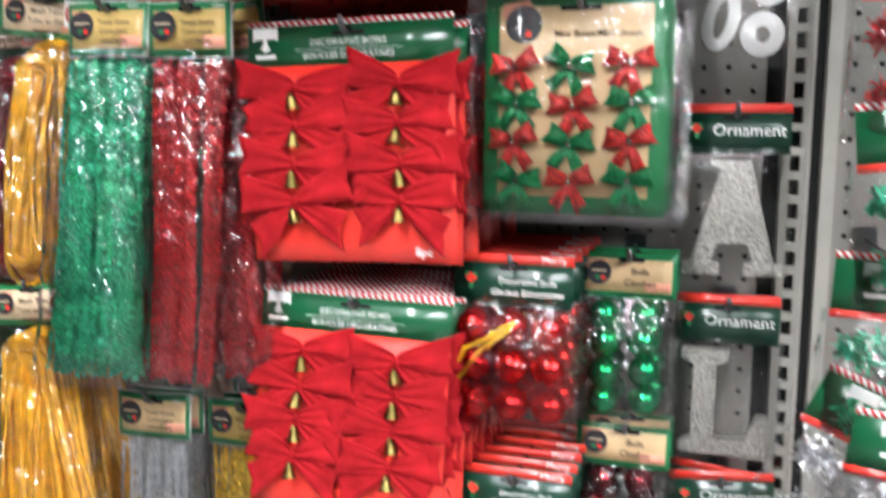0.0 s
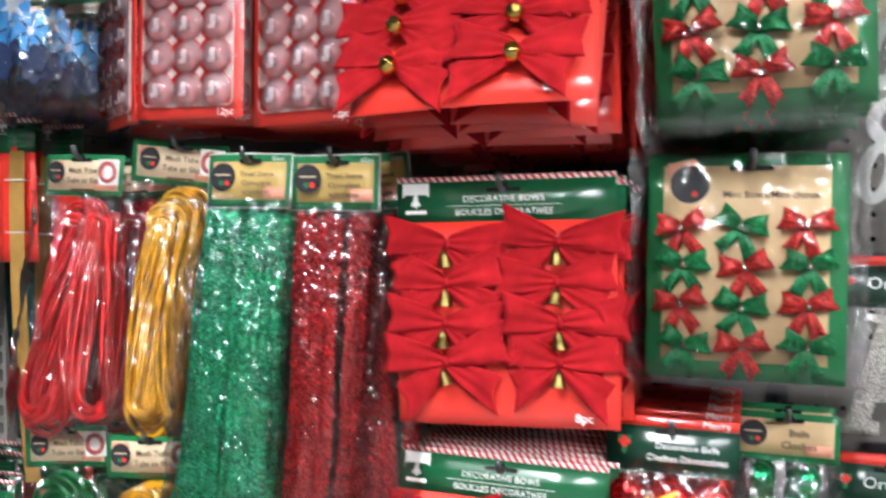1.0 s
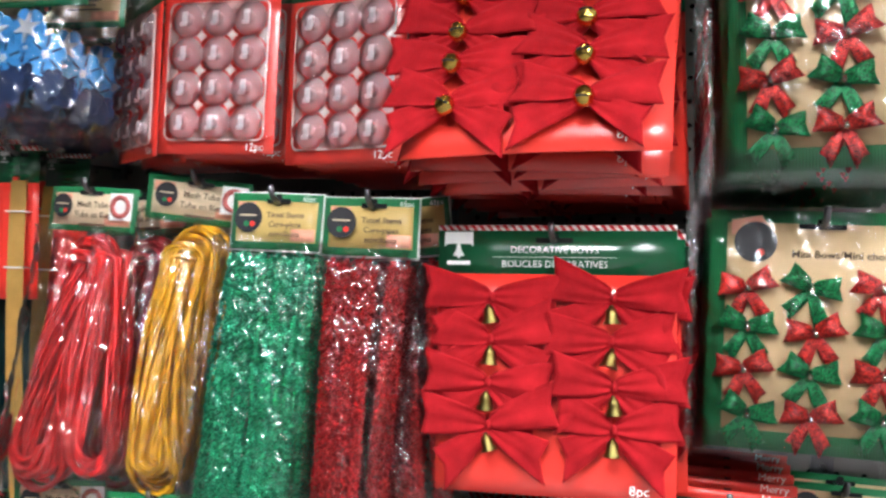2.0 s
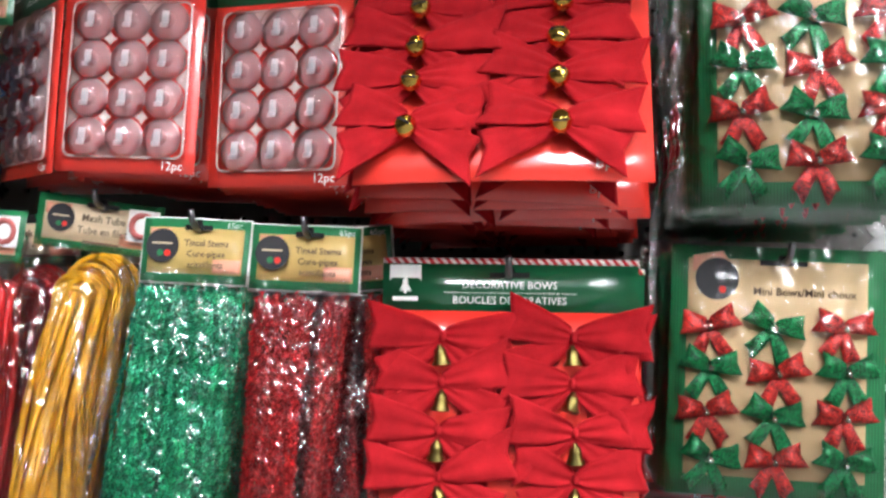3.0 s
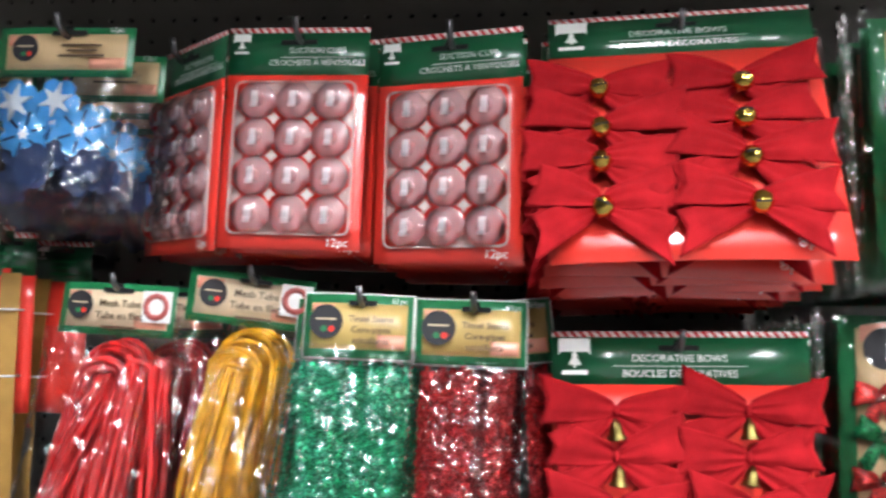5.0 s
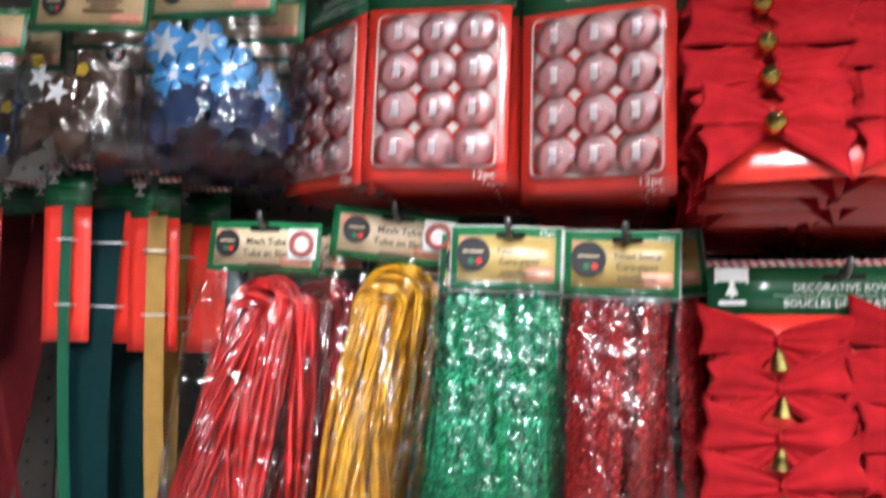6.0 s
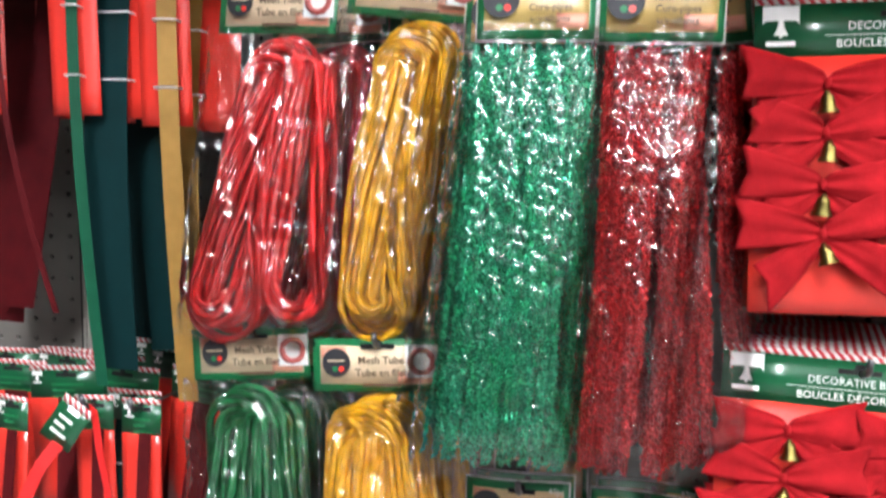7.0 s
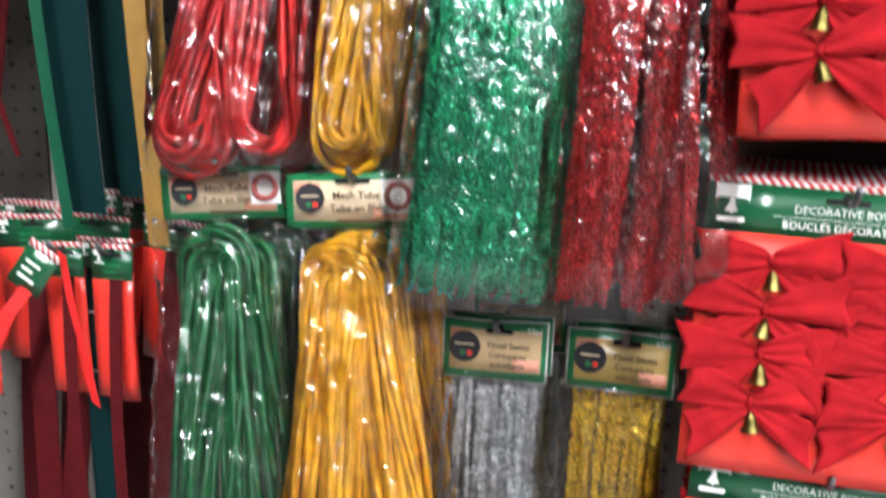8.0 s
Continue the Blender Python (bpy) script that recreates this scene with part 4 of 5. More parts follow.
def blister(t):
    """Clear moulded shell: flat rim and a raised scalloped dome over the cups."""
    nx, nz = 46, 58
    vs, fs = [], []
    for j in range(nz + 1):
        for i in range(nx + 1):
            x, z = -0.0515 + 0.103 * i / nx, -0.172 + 0.128 * j / nz
            d = min(x + 0.0515, 0.0515 - x, z + 0.172, -0.044 - z)
            h = 0.0
            for cx in (-0.031, 0, 0.031):
                for cz in (-0.0615, -0.0925, -0.1235, -0.1545):
                    q = math.hypot(x - cx, z - cz)
                    h = max(h, 0.0138 * max(0.0, 1 - (q / 0.0176) ** 5))
            rim = 0.0045 * min(1, max(0, (d - 0.002) / 0.0025)) * min(1, max(0, (0.010 - d) / 0.002) + 0.35)
            vs.append((x, -0.0012 - max(h, rim), z))
    for j in range(nz):
        for i in range(nx):
            k = j * (nx + 1) + i
            fs.append((k, k + 1, k + nx + 2, k + nx + 1))
    shell = raw("blister", vs, fs, BLISTER, t, "clear plastic blister")
    # Pale plates between the cups: the flat plastic's highlights, put into colour.
    sheen_web = [(0.0, 0.0056), (0.0022, 0.0022), (0.0056, 0.0), (0.0022, -0.0022), (0.0, -0.0056), (-0.0022, -0.0022), (-0.0056, 0.0), (-0.0022, 0.0022)]
    for cx in (-0.0155, 0.0155):
        for cz in (-0.077, -0.108, -0.139):
            plate("sheen_web", [(cx + a, cz + b) for a, b in sheen_web], -0.0060, 0.0008, FLANGESHEEN, shell)
        for cz, q in ((-0.0472, 1), (-0.1690, -1)):
            plate("sheen_web", [(cx - 0.0085, cz), (cx, cz - 0.010 * q), (cx + 0.0085, cz)], -0.0030, 0.0008, FLANGESHEEN, shell)
    for cz in (-0.077, -0.108, -0.139):
        for cx, q in ((-0.0482, 1), (0.0482, -1)):
            plate("sheen_web", [(cx, cz - 0.0085), (cx + 0.009 * q, cz), (cx, cz + 0.0085)], -0.0030, 0.0008, FLANGESHEEN, shell)
    # Moulded rim; its bright edge is painted in with the same pale colour.
    rim = [(0.0495 * sx + 0.006 * math.cos(radians(w)) - 0.006 * sx, -0.0035, (-0.0465 if sz > 0 else -0.1700) + 0.006 * math.sin(radians(w)) - 0.006 * sz)
           for sx, sz, w0 in ((1, 1, 0), (-1, 1, 90), (-1, -1, 180), (1, -1, 270)) for w in (w0, w0 + 30, w0 + 60, w0 + 90)]
    vs, fs = sweep(rim, 0.0009, 6, True)
    raw("rim", vs, fs, FLANGESHEEN, shell)


def suction_pack():
    t = thing("suction_cup_pack", "red card with twelve clear suction cups in blister", "suction cups", "hanging suction cup packs")
    card_base(t, 0.117, 0.182, 0.040, "SUCTION CUPS", "CROCHETS À VENTOUSES", 0.0068, 0.0, 0.016)
    for row in range(4):
        for col in range(3):
            c = link("suction_cup", CUPM, None, t, "", False, pose(-0.031 + 0.031 * col, -0.002, -0.0615 - 0.031 * row) @ Matrix.Diagonal((1, 0.55, 1, 1)))
            link("hook", HOOK, None, c, "small bright metal hook", False, Matrix.Diagonal((0.95, 1, 0.95, 1)))
    blister(t)
    lettering("12pc", 0.040, -0.179, 0.0098, -0.0010, WHITEI, t)
    return t


su = put(suction_pack(), -0.575, 0.713, 1.7075, -1.5, 0.8, -1)
for i in range(1, 10):
    copy_thing(su, pose(-0.575 + 0.003 * math.sin(i), 0.713 + 0.024 * i, 1.706, -1, 0.6, -1 + 2 * math.sin(i * 2)))
peg(-0.573, 1.695, 0.694)
for i in range(10):
    copy_thing(su, pose(-0.4515 + 0.003 * math.sin(i * 2), 0.704 + 0.024 * i, 1.698 - 0.0005 * i, -1.5, -0.5 + 0.5 * math.sin(i), -11 + 1.2 * i))
peg(-0.4495, 1.686, 0.684)
copy_thing(su, pose(-0.682, 0.748, 1.7065, -1, 0, -38))
for i in range(1, 5):
    copy_thing(su, pose(-0.690 + 0.004 * i, 0.772 + 0.024 * i, 1.706, -1, 0, -42 + 7 * i))
peg(-0.692, 1.694, 0.735)


# ---- ribbon packs ----
def ribbon(parent, pts, width, material, name="ribbon", twist=None):
    """A flat woven ribbon with thickness along a line of points."""
    vs, fs = [], []
    n = len(pts)
    for i, p in enumerate(pts):
        a = radians(twist(i / (n - 1))) if twist else 0.0
        side = Vector((math.cos(a), math.sin(a), 0)) * width / 2
        q = Vector((-math.sin(a), math.cos(a), 0)) * 0.0004
        c = Vector(p)
        vs += [c - side - q, c + side - q, c + side + q, c - side + q]
    for i in range(n - 1):
        a, b = 4 * i, 4 * i + 4
        fs += [(a + k, a + (k + 1) % 4, b + (k + 1) % 4, b + k) for k in range(4)]
    fs += [(3, 2, 1, 0), (4 * n - 4, 4 * n - 3, 4 * n - 2, 4 * n - 1)]
    return raw(name, vs, fs, material, parent, "", False)


def hang(x, y, z0, z1, dx=0.0, sway=0.004, n=16, ph=0.0):
    return [(x + dx * (k / n) ** 1.6 + sway * math.sin(2.2 * k / n + ph) * k / n, y - 0.010 * math.sin(math.pi * k / n), z0 + (z1 - z0) * k / n) for k in range(n + 1)]


def ribbon_pack(label, w, rib, rw, off, length, dx=0.0, h=0.166, head=0.040, slot=True, hook=False, twist=None, ph=0.0, stapled=True):
    t = thing("ribbon_pack", label, "ribbon pack", "hanging ribbon packs")
    bend = lambda u, v: 0.003 * (2 * u - 1) ** 2 * (1 - v)
    vs, fs = sheet(-w / 2, w / 2, -h, -head, 0, 0.0009, 6, 6, bend)
    raw("card", vs, fs, REDCARD, t)
    vs, fs = sheet(-w / 2, w / 2, -head, -0.005, 0, 0.0009, 2, 2)
    raw("header", vs, fs, GREENH, t)
    vs, fs = sheet(-w / 2, w / 2, -0.005, 0, 0, 0.0009, 2, 1)
    raw("striped_edge", vs, fs, CANDY, t)
    pennant(t, -w / 2 + 0.008, -0.006, 0.011, -0.0006)
    for k, s in enumerate((0.7, 0.5, 0.8)):
        z = -0.019 - 0.0062 * k
        plate("text_bar", [(-w * 0.2, z), (-w * 0.2 + w * 0.62 * s, z), (-w * 0.2 + w * 0.62 * s, z - 0.0022), (-w * 0.2, z - 0.0022)], -0.0006, 0.0003, GREENB, t)
    if slot:
        euro_slot(t, 0, -0.010, 0.022, -0.0005)
    ribbon(t, hang(off, -0.004, -head + 0.002, -h - length, dx, 0.004, 20, ph), rw, rib, "ribbon", twist)
    for z in (-0.072, -0.132) if stapled else ():
        vs, fs = sweep([(off - rw / 2 - 0.002, 0.0, z), (off - rw / 2 - 0.001, -0.0125, z), (off + rw / 2 + 0.001, -0.0125, z), (off + rw / 2 + 0.002, 0.0, z)], 0.0009, 5)
        raw("staple", vs, fs, HOOKM, t, "bright wire staple")
    if hook:
        plate("hang_tab", [(w * 0.18, -head + 0.004), (w * 0.34, -head + 0.004), (w * 0.34, -head - 0.022), (w * 0.26, -head - 0.028), (w * 0.18, -head - 0.022)], -0.0008, 0.0006, BLACKP, t, "black plastic hang tab")
    return t


RP = "red card with a hanging {} ribbon and green header"
put(ribbon_pack(RP.format("wide teal"), 0.078, RIBTEAL, 0.044, -0.014, 0.235, 0.004, hook=True), -0.904, 0.795, 1.5535, -1, 0.6, 0)
wide2 = put(ribbon_pack(RP.format("wide teal"), 0.072, RIBTEAL, 0.044, 0.006, 0.225, 0.004), -0.908, 0.845, 1.552, -1, -1, 0)
put(ribbon_pack(RP.format("narrow green"), 0.043, RIBGR, 0.010, 0.002, 0.245, 0.010), -0.938, 0.762, 1.5545, -1, -1.2, 14)
put(ribbon_pack(RP.format("gold"), 0.047, RIBGOLD, 0.018, 0.004, 0.255, 0.012, ph=1.0), -0.868, 0.796, 1.5465, -1, -0.8, 12)
put(ribbon_pack(RP.format("gold"), 0.060, RIBGOLD, 0.020, -0.018, 0.215, 0.006), -0.842, 0.842, 1.5435, -1, 1.2, -2)
put(ribbon_pack(RP.format("thin red"), 0.050, RIBDRED, 0.006, 0.020, 0.19, 0.050), -1.058, 0.790, 1.5575, -1, 0, 8)
put(ribbon_pack(RP.format("dark red"), 0.066, RIBDRED, 0.044, -0.004, 0.20, -0.050, stapled=False), -1.018, 0.862, 1.5565, -1, 2, 0)
put(ribbon_pack(RP.format("dark red"), 0.060, RIBDRED, 0.050, 0.0, 0.22, -0.025, stapled=False), -1.080, 0.885, 1.5565, -1, 2, 0)
copy_thing(wide2, pose(-0.948, 0.90, 1.550, -1, 1, 0))
peg(-0.935, 1.5455, 0.748)
peg(-0.868, 1.5375, 0.780)
peg(-1.050, 1.5475, 0.776)

# lower row of ribbon packs, crowded on their hooks
low = put(ribbon_pack(RP.format("red"), 0.040, RIBDRED, 0.012, 0.006, 0.20, 0.0, h=0.150, head=0.034, stapled=False), -0.896, 0.792, 1.1235, -1, 0.5, 3)
for x, y, z, ry, rz in ((-0.953, 0.800, 1.1205, -1, 6), (-1.030, 0.780, 1.1195, 2, -4)):
    copy_thing(low, pose(x, y, z, -1, ry, rz))
back = put(ribbon_pack(RP.format("dark red"), 0.078, RIBDRED, 0.026, 0.006, 0.20, -0.02, h=0.150, head=0.034, stapled=False), -0.950, 0.845, 1.1405, -1, 5, 8)
for x, y, z, ry, rz in ((-0.862, 0.850, 1.1395, 4, -10), (-0.985, 0.875, 1.1430, 3, 5), (-0.905, 0.890, 1.1500, 4, 3), (-0.845, 0.905, 1.1480, 2, -5), (-0.940, 0.915, 1.1520, 3, 4), (-1.050, 0.900, 1.1400, 0, 2), (-1.010, 0.835, 1.1380, -2, 8), (-1.085, 0.850, 1.1360, 1, 4), (-1.030, 0.865, 1.1440, 2, -6), (-1.120, 0.880, 1.1400, 0, 5)):
    copy_thing(back, pose(x, y, z, -1, ry, rz))
teal_low = put(ribbon_pack(RP.format("teal"), 0.060, RIBTEAL, 0.036, 0.0, 0.22, 0.0, head=0.032), -0.925, 0.825, 1.1215, -1, 0, 0)
peg(-0.896, 1.114, 0.776)
peg(-0.953, 1.111, 0.784)


def swing_tag():
    t = thing("ribbon_tag", "tilted green card tag with hanging red ribbon ends", "tag")
    vs, fs = sheet(-0.0165, 0.0165, -0.036, 0.005, 0, 0.0008, 3, 3, lambda u, v: 0.004 * u * (1 - v))
    raw("card", vs, fs, GREENH, t)
    vs, fs = sheet(-0.0165, 0.0165, 0.005, 0.0125, 0, 0.0008, 3, 1)
    raw("striped_edge", vs, fs, CANDY, t)
    for k, s in enumerate((0.8, 0.6, 0.9)):
        plate("text_bar", [(-0.010, -0.006 - 0.008 * k), (-0.010 + 0.020 * s, -0.006 - 0.008 * k), (-0.010 + 0.020 * s, -0.009 - 0.008 * k), (-0.010, -0.009 - 0.008 * k)], -0.0016, 0.0003, WHITEI, t)
    inv = pose(0, 0, 0, 0, 35, 0).inverted()
    a = [inv @ Vector(p) for p in ((-0.016, 0.002, -0.030), (-0.030, -0.004, -0.050), (-0.042, -0.010, -0.080), (-0.047, -0.012, -0.115), (-0.050, -0.010, -0.150))]
    ribbon(t, a, 0.013, RIBRED, "ribbon")
    b = [inv @ Vector(p) for p in ((0.014, 0.012, 0.004), (0.022, 0.010, -0.040), (0.034, 0.008, -0.090), (0.044, 0.008, -0.140))]
    ribbon(t, b, 0.010, RIBRED, "ribbon")
    return t


put(swing_tag(), -0.953, 0.768, 1.1110, -3, 35, 4)


# ---- shiny bells and balls ----
def round_bell(r, material, name="jingle_bell"):
    prof = [(r * math.sin(math.pi * k / 10) + 0.0001, -r * math.cos(math.pi * k / 10)) for k in range(11)]
    return ready(name, upright_lathe([(a, -b) for a, b in prof], 18), material)


REDBELL = round_bell(0.0175, BALLRED)
GREENBELL = round_bell(0.0165, BELLGRN)
DREDBELL = round_bell(0.0150, mat("dark red bell", (0.22, 0.010, 0.014), 0.18, 0.9, 0.2))


def holly(t, x, z, s, y):
    for a in (-35, 35, 180):
        c, q = math.cos(radians(90 + a)), math.sin(radians(90 + a))
        leaf = [(0, 0), (0.35, 0.22), (0.75, 0.25), (1, 0), (0.75, -0.25), (0.35, -0.22)]
        plate("leaf_mark", [(x + s * (u * c - v * q), z + s * (u * q + v * c)) for u, v in leaf], y, 0.0003, GREENB, t)
    for dx, dz in ((-0.3, 0.2), (0.3, 0.2), (0, 0.5), (0, -0.1)):
        plate("berry_mark", circle_pts(x + dx * s, z + dz * s, s * 0.26, 8), y - 0.0004, 0.0003, REDCARD, t)


def striped_header(t, w, h, lines, size):
    vs, fs = sheet(-w / 2, w / 2, -h, -0.009, 0, 0.001, 3, 2)
    raw("header", vs, fs, DGREENH, t, "deep green header")
    vs, fs = sheet(-w / 2, w / 2, -0.009, 0, 0, 0.001, 3, 1)
    raw("red_band", vs, fs, REDCARD, t)
    holly(t, -w * 0.36, -h * 0.52, w * 0.085, -0.0008)
    z = -h * 0.50
    for s in lines:
        lettering(s, w * 0.12, z - size * 0.4, size, -0.001, WHITEI, t)
        z -= size * 1.3
    euro_slot(t, 0, -0.013, w * 0.24, -0.0006)


def jingle_pack():
    t = thing("jingle_bell_pack", "clear bag of nine red jingle bells with green header", "bell pack", "hanging red bell packs")
    striped_header(t, 0.113, 0.050, ["Decorative Bells", "Cloches Décoratives"], 0.0082)
    lettering("Merry", 0.038, -0.0070, 0.0095, -0.0012, WHITEI, t)
    for row in range(3):
        for col in range(3):
            link("jingle_bell", REDBELL, None, t, "", False, pose(-0.037 + 0.036 * col + 0.001 * row, 0.001, -0.070 - 0.037 * row, 20, 17 * col, 0))
    pts = [(-0.048, -0.019, -0.105), (-0.040, -0.022, -0.088), (-0.020, -0.022, -0.078), (-0.004, -0.021, -0.066), (0.006, -0.020, -0.060), (-0.002, -0.022, -0.070), (-0.024, -0.024, -0.088), (-0.046, -0.019, -0.118)]
    vs, fs = sweep(pts, 0.0018, 6)
    raw("cord", vs, fs, ROPEY, t, "yellow cord")
    bag(t, 0.122, -0.168, -0.044, 0.022, 31.7, BLISTER, 1.0, 0, 0.0015)
    return t


jp = put(jingle_pack(), -0.1325, 0.776, 1.2545, -1.5, 1.0, 0)
for i in range(1, 5):
    copy_thing(jp, pose(-0.132 + 0.002 * i, 0.776 + 0.040 * i, 1.2535, -1, 0.5, 0))
peg(-0.132, 1.243, 0.755)
for i in range(6):
    copy_thing(jp, pose(-0.1315 + 0.0015 * i, 0.780 + 0.026 * i, 1.0425 + 0.0006 * i, -1, 1.2 + 0.6 * math.sin(i * 2), 1.5 * math.sin(i)))
peg(-0.131, 1.031, 0.760)


def bell_pack(material_mesh, colour, seed):
    t = thing("bell_pack", f"clear bag of shiny {colour} bells with kraft header", "bell pack", "hanging small bell packs")
    craft_header(t, 0.096, 0.046, KRAFT, ["Bells", "Cloches"], 0.0095, 0, False, False, 0.0008, seed)
    r = random.Random(seed)
    for row in range(4):
        for col in range(2):
            link("bell", material_mesh, None, t, "", False, pose(-0.020 + 0.038 * col + r.uniform(-0.004, 0.004), 0.004 + r.uniform(-0.004, 0.004), -0.063 - 0.030 * row + r.uniform(-0.003, 0.003), r.uniform(-40, 40), r.uniform(-90, 90), 0))
    bag(t, 0.100, -0.178, -0.040, 0.020, seed + 0.2, CLEAR, 0.96, 0, 0.0026)
    return t


bp0 = put(bell_pack(GREENBELL, "green", 51), -0.0325, 0.856, 1.2480, -1, 0.8, 0)
copy_thing(bp0, pose(-0.030, 0.90, 1.247, -1, 0, 0))
peg(-0.031, 1.2405, 0.840)
bp1 = put(bell_pack(DREDBELL, "dark red", 53), -0.0325, 0.862, 1.0680, -1, 1.6, 0)
copy_thing(bp1, pose(-0.030, 0.905, 1.067, -1, 0, 0))
peg(-0.031, 1.0605, 0.846)


# ---- glitter letter ornaments ----
def letter_pack(letter):
    t = thing("letter_ornament_pack", f"silver glitter letter {letter} in clear bag with green header", "ornament", "hanging letter ornaments")
    striped_header(t, 0.104, 0.050, ["Ornament"], 0.0165)
    if letter == "A":
        out = [(-0.046, -0.172), (-0.046, -0.160), (-0.038, -0.158), (-0.012, -0.064), (-0.022, -0.062), (-0.022, -0.056), (0.016, -0.056), (0.042, -0.158), (0.050, -0.160), (0.050, -0.172), (0.014, -0.172), (0.014, -0.160), (0.022, -0.158), (0.017, -0.140), (-0.013, -0.140), (-0.018, -0.158), (-0.010, -0.160), (-0.010, -0.172)]
        plate("letter", out, -0.004, 0.006, GLSILV, t, "silver glitter letter")
    else:
        out = [(-0.043, -0.170), (-0.043, -0.160), (-0.030, -0.156), (-0.030, -0.074), (-0.043, -0.068), (-0.043, -0.058), (0.004, -0.058), (0.004, -0.068), (-0.008, -0.074), (-0.008, -0.154), (0.026, -0.152), (0.034, -0.128), (0.047, -0.128), (0.045, -0.172)]
        plate("letter", out, -0.004, 0.006, GLSILV, t, "silver glitter letter")
    bag(t, 0.108, -0.178, -0.044, 0.010, 61.0 + ord(letter), CLEAR2, 1.0, 0, 0.0010)
    return t


la = put(letter_pack("A"), 0.0665, 0.905, 1.3945, -1, 0.5, 0)
peg(0.0665, 1.382, 0.886)
ll = put(letter_pack("L"), 0.0665, 0.912, 1.1985, -1, 1.0, 0)
copy_thing(ll, pose(0.067, 0.930, 1.197, -1, 0, 0))
peg(0.0665, 1.186, 0.892)
copy_thing(ll, pose(0.0665, 0.900, 1.0120, -1, -4, 0))
copy_thing(ll, pose(0.0665, 0.914, 1.0130, -1, 7, 0))
peg(0.0665, 1.000, 0.880)


def white_pack():
    t = thing("white_ornament_pack", "clear bag with white plastic cut-out script ornament on hook", "ornament")
    vs, fs = sheet(-0.05, 0.05, -0.045, 0, 0, 0.001, 3, 2)
    raw("header", vs, fs, KRAFTP, t)
    # white cut-out script strokes, flat and upright in the bag
    for x, z, a, b, tilt, y in ((-0.014, -0.075, 0.020, 0.034, -12, -0.004), (0.018, -0.090, 0.017, 0.040, -16, -0.002), (-0.012, -0.138, 0.018, 0.022, -10, -0.005), (0.024, -0.150, 0.020, 0.024, -14, -0.003), (-0.020, -0.185, 0.017, 0.030, -12, -0.004), (0.018, -0.200, 0.020, 0.021, 8, -0.002)):
        vs, fs = [], []
        c, q = math.cos(radians(tilt)), math.sin(radians(tilt))
        for k in range(28):
            s = 2 * math.pi * k / 28
            for f, d in ((1.0, 0), (1.0, 1), (0.34, 1), (0.34, 0)):
                u, v = a * f * math.cos(s), (b - a * (1 - f)) * math.sin(s)
                vs.append((x + u * c - v * q, y + 0.003 * d, z + u * q + v * c))
        for k in range(28):
            m0, m1 = 4 * k, 4 * ((k + 1) % 28)
            fs += [(m0 + e, m0 + (e + 1) % 4, m1 + (e + 1) % 4, m1 + e) for e in range(4)]
        raw("script_stroke", vs, fs, WHITEP, t, "", False)
    bag(t, 0.116, -0.232, -0.040, 0.012, 71.3, CLEAR, 1.0, 0, 0.003)
    return t


wp = put(white_pack(), 0.0665, 0.885, 1.6585, -1, 0, 0)
peg(0.0665, 1.650, 0.868)


# ---- next bay: foil garland packs ----
def garland(material, seed, w, z0, z1, n=900):
    """A loose clump of curled foil: short blades along a winding wire."""
    r = random.Random(seed)
    vs, fs = [], []
    for i in range(n):
        u = i / n
        a = u * 60
        cx = w * 0.42 * math.sin(a * 0.63 + 1) + r.uniform(-1, 1) * 0.004
        cy = 0.012 * math.sin(a * 1.1) + r.uniform(-1, 1) * 0.004
        cz = z1 + (z0 - z1) * (0.5 - 0.5 * math.cos(u * 9.0)) + r.uniform(-1, 1) * 0.005
        d = Vector((r.gauss(0, 1), r.gauss(0, 1), r.gauss(0, 1))).normalized() * r.uniform(0.006, 0.013)
        s = d.cross(Vector((r.gauss(0, 1), r.gauss(0, 1), r.gauss(0, 1)))).normalized() * 0.0012
        c = Vector((cx, cy, cz))
        k = len(vs)
        vs += [c - s, c + s, c + d * 0.6 + s + Vector((0, 0, 0.002)), c + d * 0.6 - s + Vector((0, 0, 0.002)), c + d + s, c + d - s]
        fs += [(k, k + 1, k + 2, k + 3), (k + 3, k + 2, k + 4, k + 5)]
    return vs, fs


def garland_pack(label, material, seed):
    t = thing("garland_pack", label, "garland pack", "hanging garland packs")
    w, h = 0.118, 0.050
    vs, fs = sheet(-w / 2, w / 2, -h, -0.006, 0, 0.001, 3, 2)
    raw("header", vs, fs, GREENH, t)
    vs, fs = sheet(-w / 2, w / 2, -0.006, 0, 0, 0.001, 3, 1)
    raw("striped_edge", vs, fs, CANDY, t)
    vs, fs = sheet(-w / 2, w / 2, -h - 0.007, -h, 0, 0.001, 3, 1)
    raw("red_band", vs, fs, REDCARD, t)
    pennant(t, -w * 0.20, -0.008, 0.026, -0.0006)
    vs, fs = garland(material, seed, 0.10, -0.155, -0.070)
    tagged(raw("foil", vs, fs, material, t, "curled shiny foil", False), kind="stuff")
    bag(t, 0.124, -0.172, -h, 0.020, seed + 0.4, CLEAR, 1.0, 0, 0.0030)
    return t


GP = "clear bag of {} foil garland with green striped header"
put(garland_pack(GP.format("dark red"), TINRED, 81), 0.2120, 0.790, 1.5300, -1, 1, 0)
gg = put(garland_pack(GP.format("green"), TINGREEN, 83), 0.2080, 0.775, 1.3950, -1, -5, 4)
g3 = put(garland_pack(GP.format("green"), TINGREEN, 85), 0.2030, 0.778, 1.2650, -1, 3, 0)
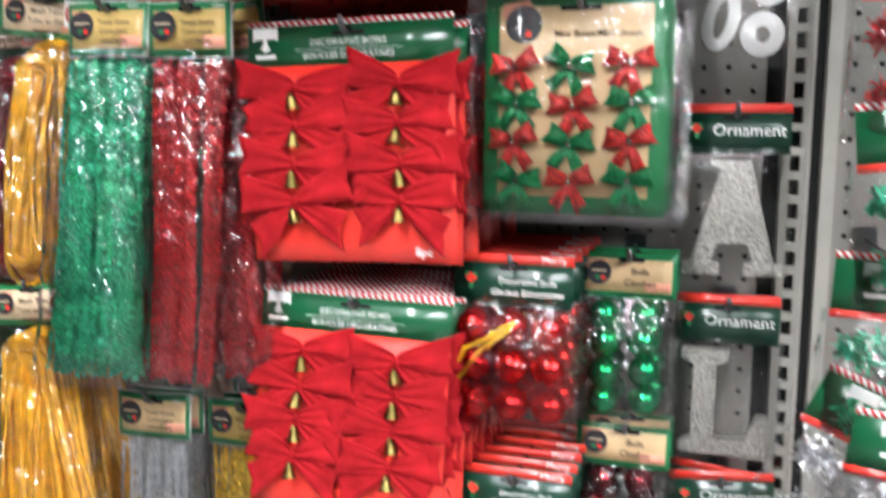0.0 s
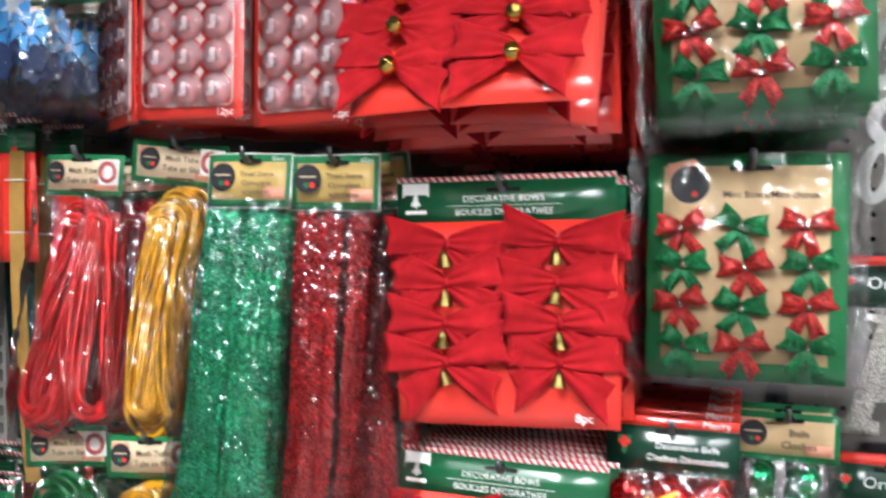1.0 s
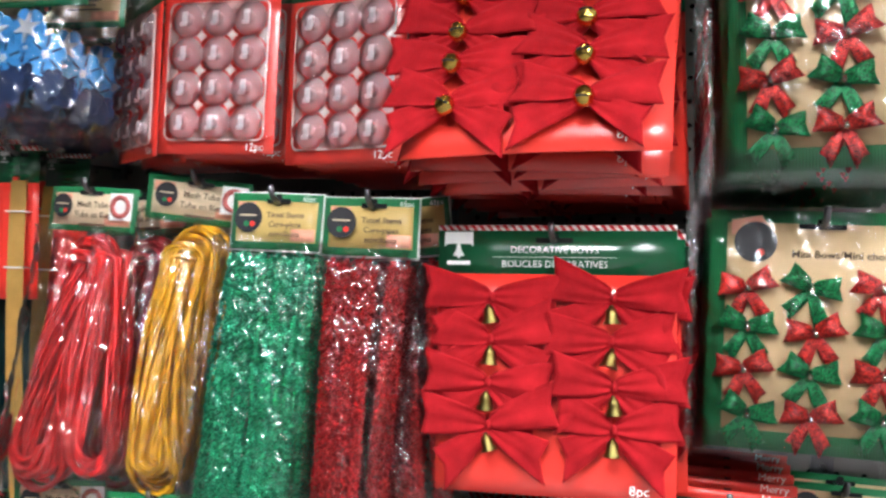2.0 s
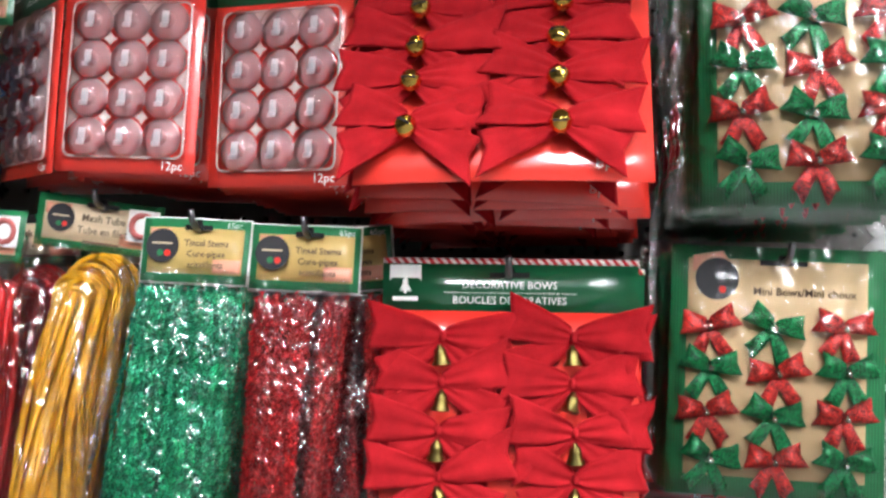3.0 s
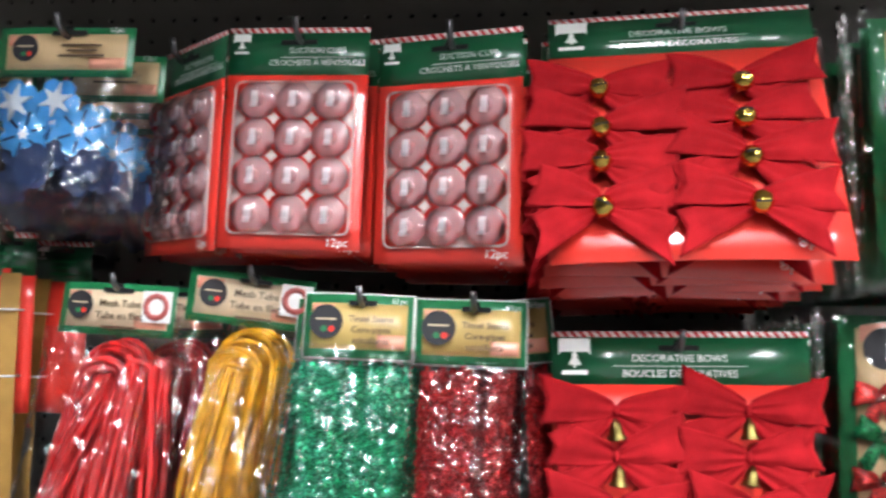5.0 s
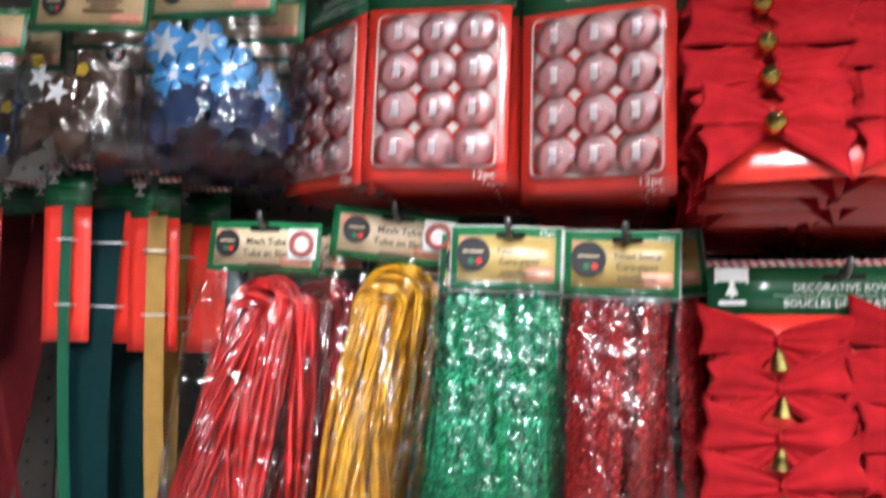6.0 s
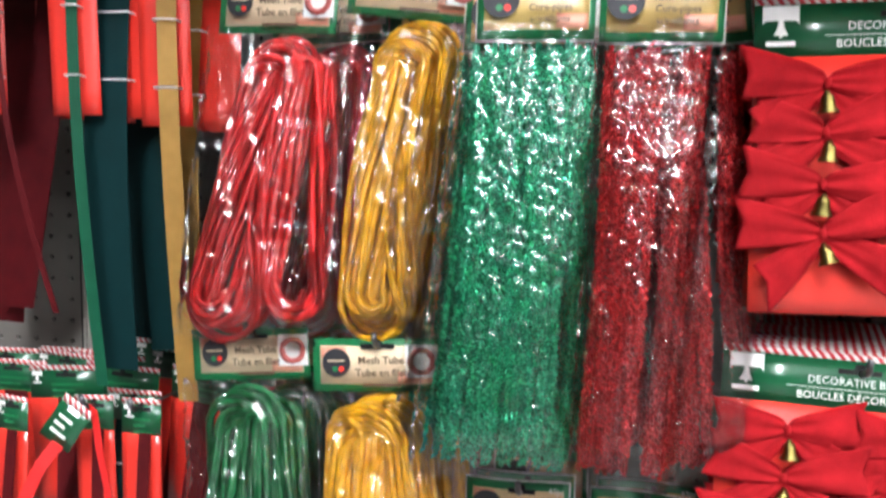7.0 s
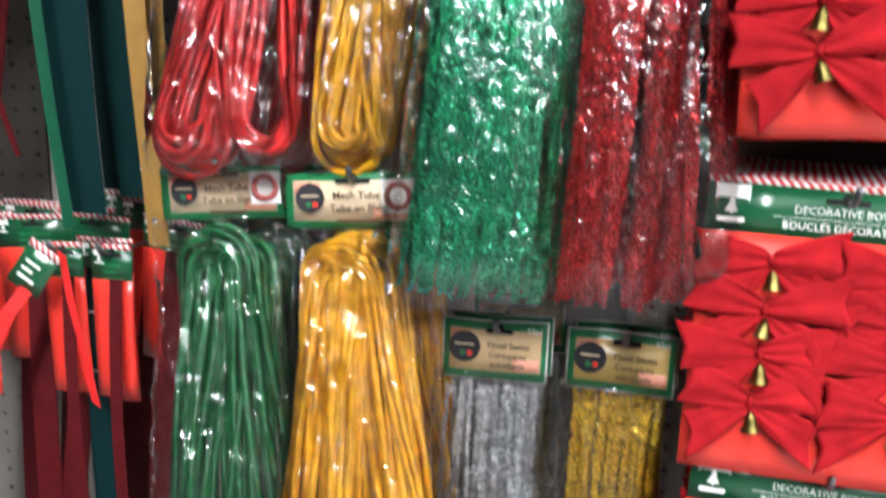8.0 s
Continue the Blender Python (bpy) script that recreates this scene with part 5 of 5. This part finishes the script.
g4 = put(garland_pack(GP.format("silver"), TINSILV, 87), 0.1990, 0.770, 1.1480, -1, 24, 0)
copy_thing(g4, pose(0.2200, 0.745, 1.1350, -1, 8, 0))
for x, z, y in ((0.2120, 1.519, 0.772), (0.2080, 1.384, 0.758), (0.2030, 1.254, 0.760), (0.2020, 1.136, 0.728)):
    peg(x, z, y)


# ---- foam sticker bags, top row ----
def flake(material, centre, r, petals, seed):
    t = random.Random(seed).uniform(0, 1)
    pts = []
    n = petals * 8
    for k in range(n):
        a = 2 * math.pi * k / n + t
        q = r * (1 - 0.20 * (0.5 + 0.5 * math.cos(petals * a - petals * t)) ** 3)
        pts.append((centre[0] + q * math.cos(a), centre[1] + q * math.sin(a)))
    return pts


def star_pts(cx, cz, r, inner, n, t=0.0):
    return [(cx + (r if k % 2 == 0 else inner) * math.cos(math.pi * k / n + t), cz + (r if k % 2 == 0 else inner) * math.sin(math.pi * k / n + t)) for k in range(2 * n)]


def foam_pack(label, kind, seed):
    t = thing("foam_shape_pack", label, "craft pack", "hanging foam shape packs")
    craft_header(t, 0.117, 0.042, KRAFT, [], 0.006, 3, False, "12pc", 0.0012, seed)
    r = random.Random(seed)
    if kind == "snow":
        for k, (x, z, rad) in enumerate(((-0.036, -0.066, 0.020), (0.000, -0.064, 0.019), (-0.026, -0.092, 0.021), (0.022, -0.090, 0.021), (-0.004, -0.080, 0.018))):
            y = -0.004 - 0.003 * (k < 4)
            f = plate("foam_snowflake", flake(FOAMB, (x, z), rad, 6, seed + k), y, 0.0025, FOAMB, t, "blue foam snowflake")
            if k < 2:
                plate("white_star", star_pts(x, z, rad * 0.80, rad * 0.30, 6, 0.3), y - 0.0022, 0.0020, FOAMW, f)
            else:
                for a in range(6):
                    c, s = math.cos(math.pi * a / 3 + 0.3), math.sin(math.pi * a / 3 + 0.3)
                    plate("dark_ray", [(x + c * rad * 0.35 - s * 0.001, z + s * rad * 0.35 + c * 0.001), (x + c * rad * 0.9 - s * 0.001, z + s * rad * 0.9 + c * 0.001), (x + c * rad * 0.9 + s * 0.001, z + s * rad * 0.9 - c * 0.001), (x + c * rad * 0.35 + s * 0.001, z + s * rad * 0.35 - c * 0.001)], y - 0.0006, 0.0005, FOAMN, f)
                plate("white_star", star_pts(x, z, rad * 0.25, rad * 0.12, 6), y - 0.0012, 0.0010, FOAMW, f)
        for k in range(10):
            x, z = r.uniform(-0.045, 0.045), r.uniform(-0.140, -0.108)
            plate("foam_snowflake", flake(FOAMN, (x, z), r.uniform(0.012, 0.018), 6, seed + 20 + k), 0.000 - 0.0012 * k, 0.001, FOAMN, t, "navy foam snowflake")
    else:
        for k in range(16):
            x, z = r.uniform(-0.045, 0.045), r.uniform(-0.138, -0.066)
            plate("foam_shape", flake(FOAMBR, (x, z), r.uniform(0.012, 0.019), 5, seed + k), 0.004 - 0.0010 * k, 0.0009, FOAMBR, t, "brown foam shape")
        for x, z, m in ((-0.030, -0.088, FOAMW), (-0.012, -0.100, FOAMW), (0.010, -0.080, TINGOLD), (-0.034, -0.074, TINGOLD)):
            plate("foam_star", star_pts(x, z, 0.012 if m == FOAMW else 0.006, 0.005, 5), -0.0135, 0.001, m, t)
    bag(t, 0.120, -0.152, -0.036, 0.020, seed + 0.8, CLEAR, 1.0, 0, 0.0034)
    return t


sn = put(foam_pack("clear bag of blue and white foam snowflakes, kraft header", "snow", 91), -0.770, 0.704, 1.7075, -1, 0.5, 0)
for i in range(1, 5):
    copy_thing(sn, pose(-0.766 + 0.003 * i, 0.704 + 0.045 * i, 1.703 - 0.004 * i, -1, 1.5 * math.sin(i), 0))
peg(-0.768, 1.699, 0.686)
br = put(foam_pack("clear bag of brown foam shapes with kraft header", "brown", 95), -0.884, 0.706, 1.7025, -1, 4, 0)
copy_thing(br, pose(-0.880, 0.750, 1.700, -1, 1, 0))
for i in range(2, 5):
    copy_thing(sn, pose(-0.882, 0.706 + 0.045 * i, 1.695 - 0.003 * i, -1, -1.5 * math.sin(i), 0))
peg(-0.882, 1.6945, 0.688)
b3 = copy_thing(sn, pose(-1.008, 0.712, 1.690, -1, 4, 0))
copy_thing(br, pose(-1.004, 0.76, 1.686, -1, 1, 0))
peg(-1.006, 1.682, 0.694)
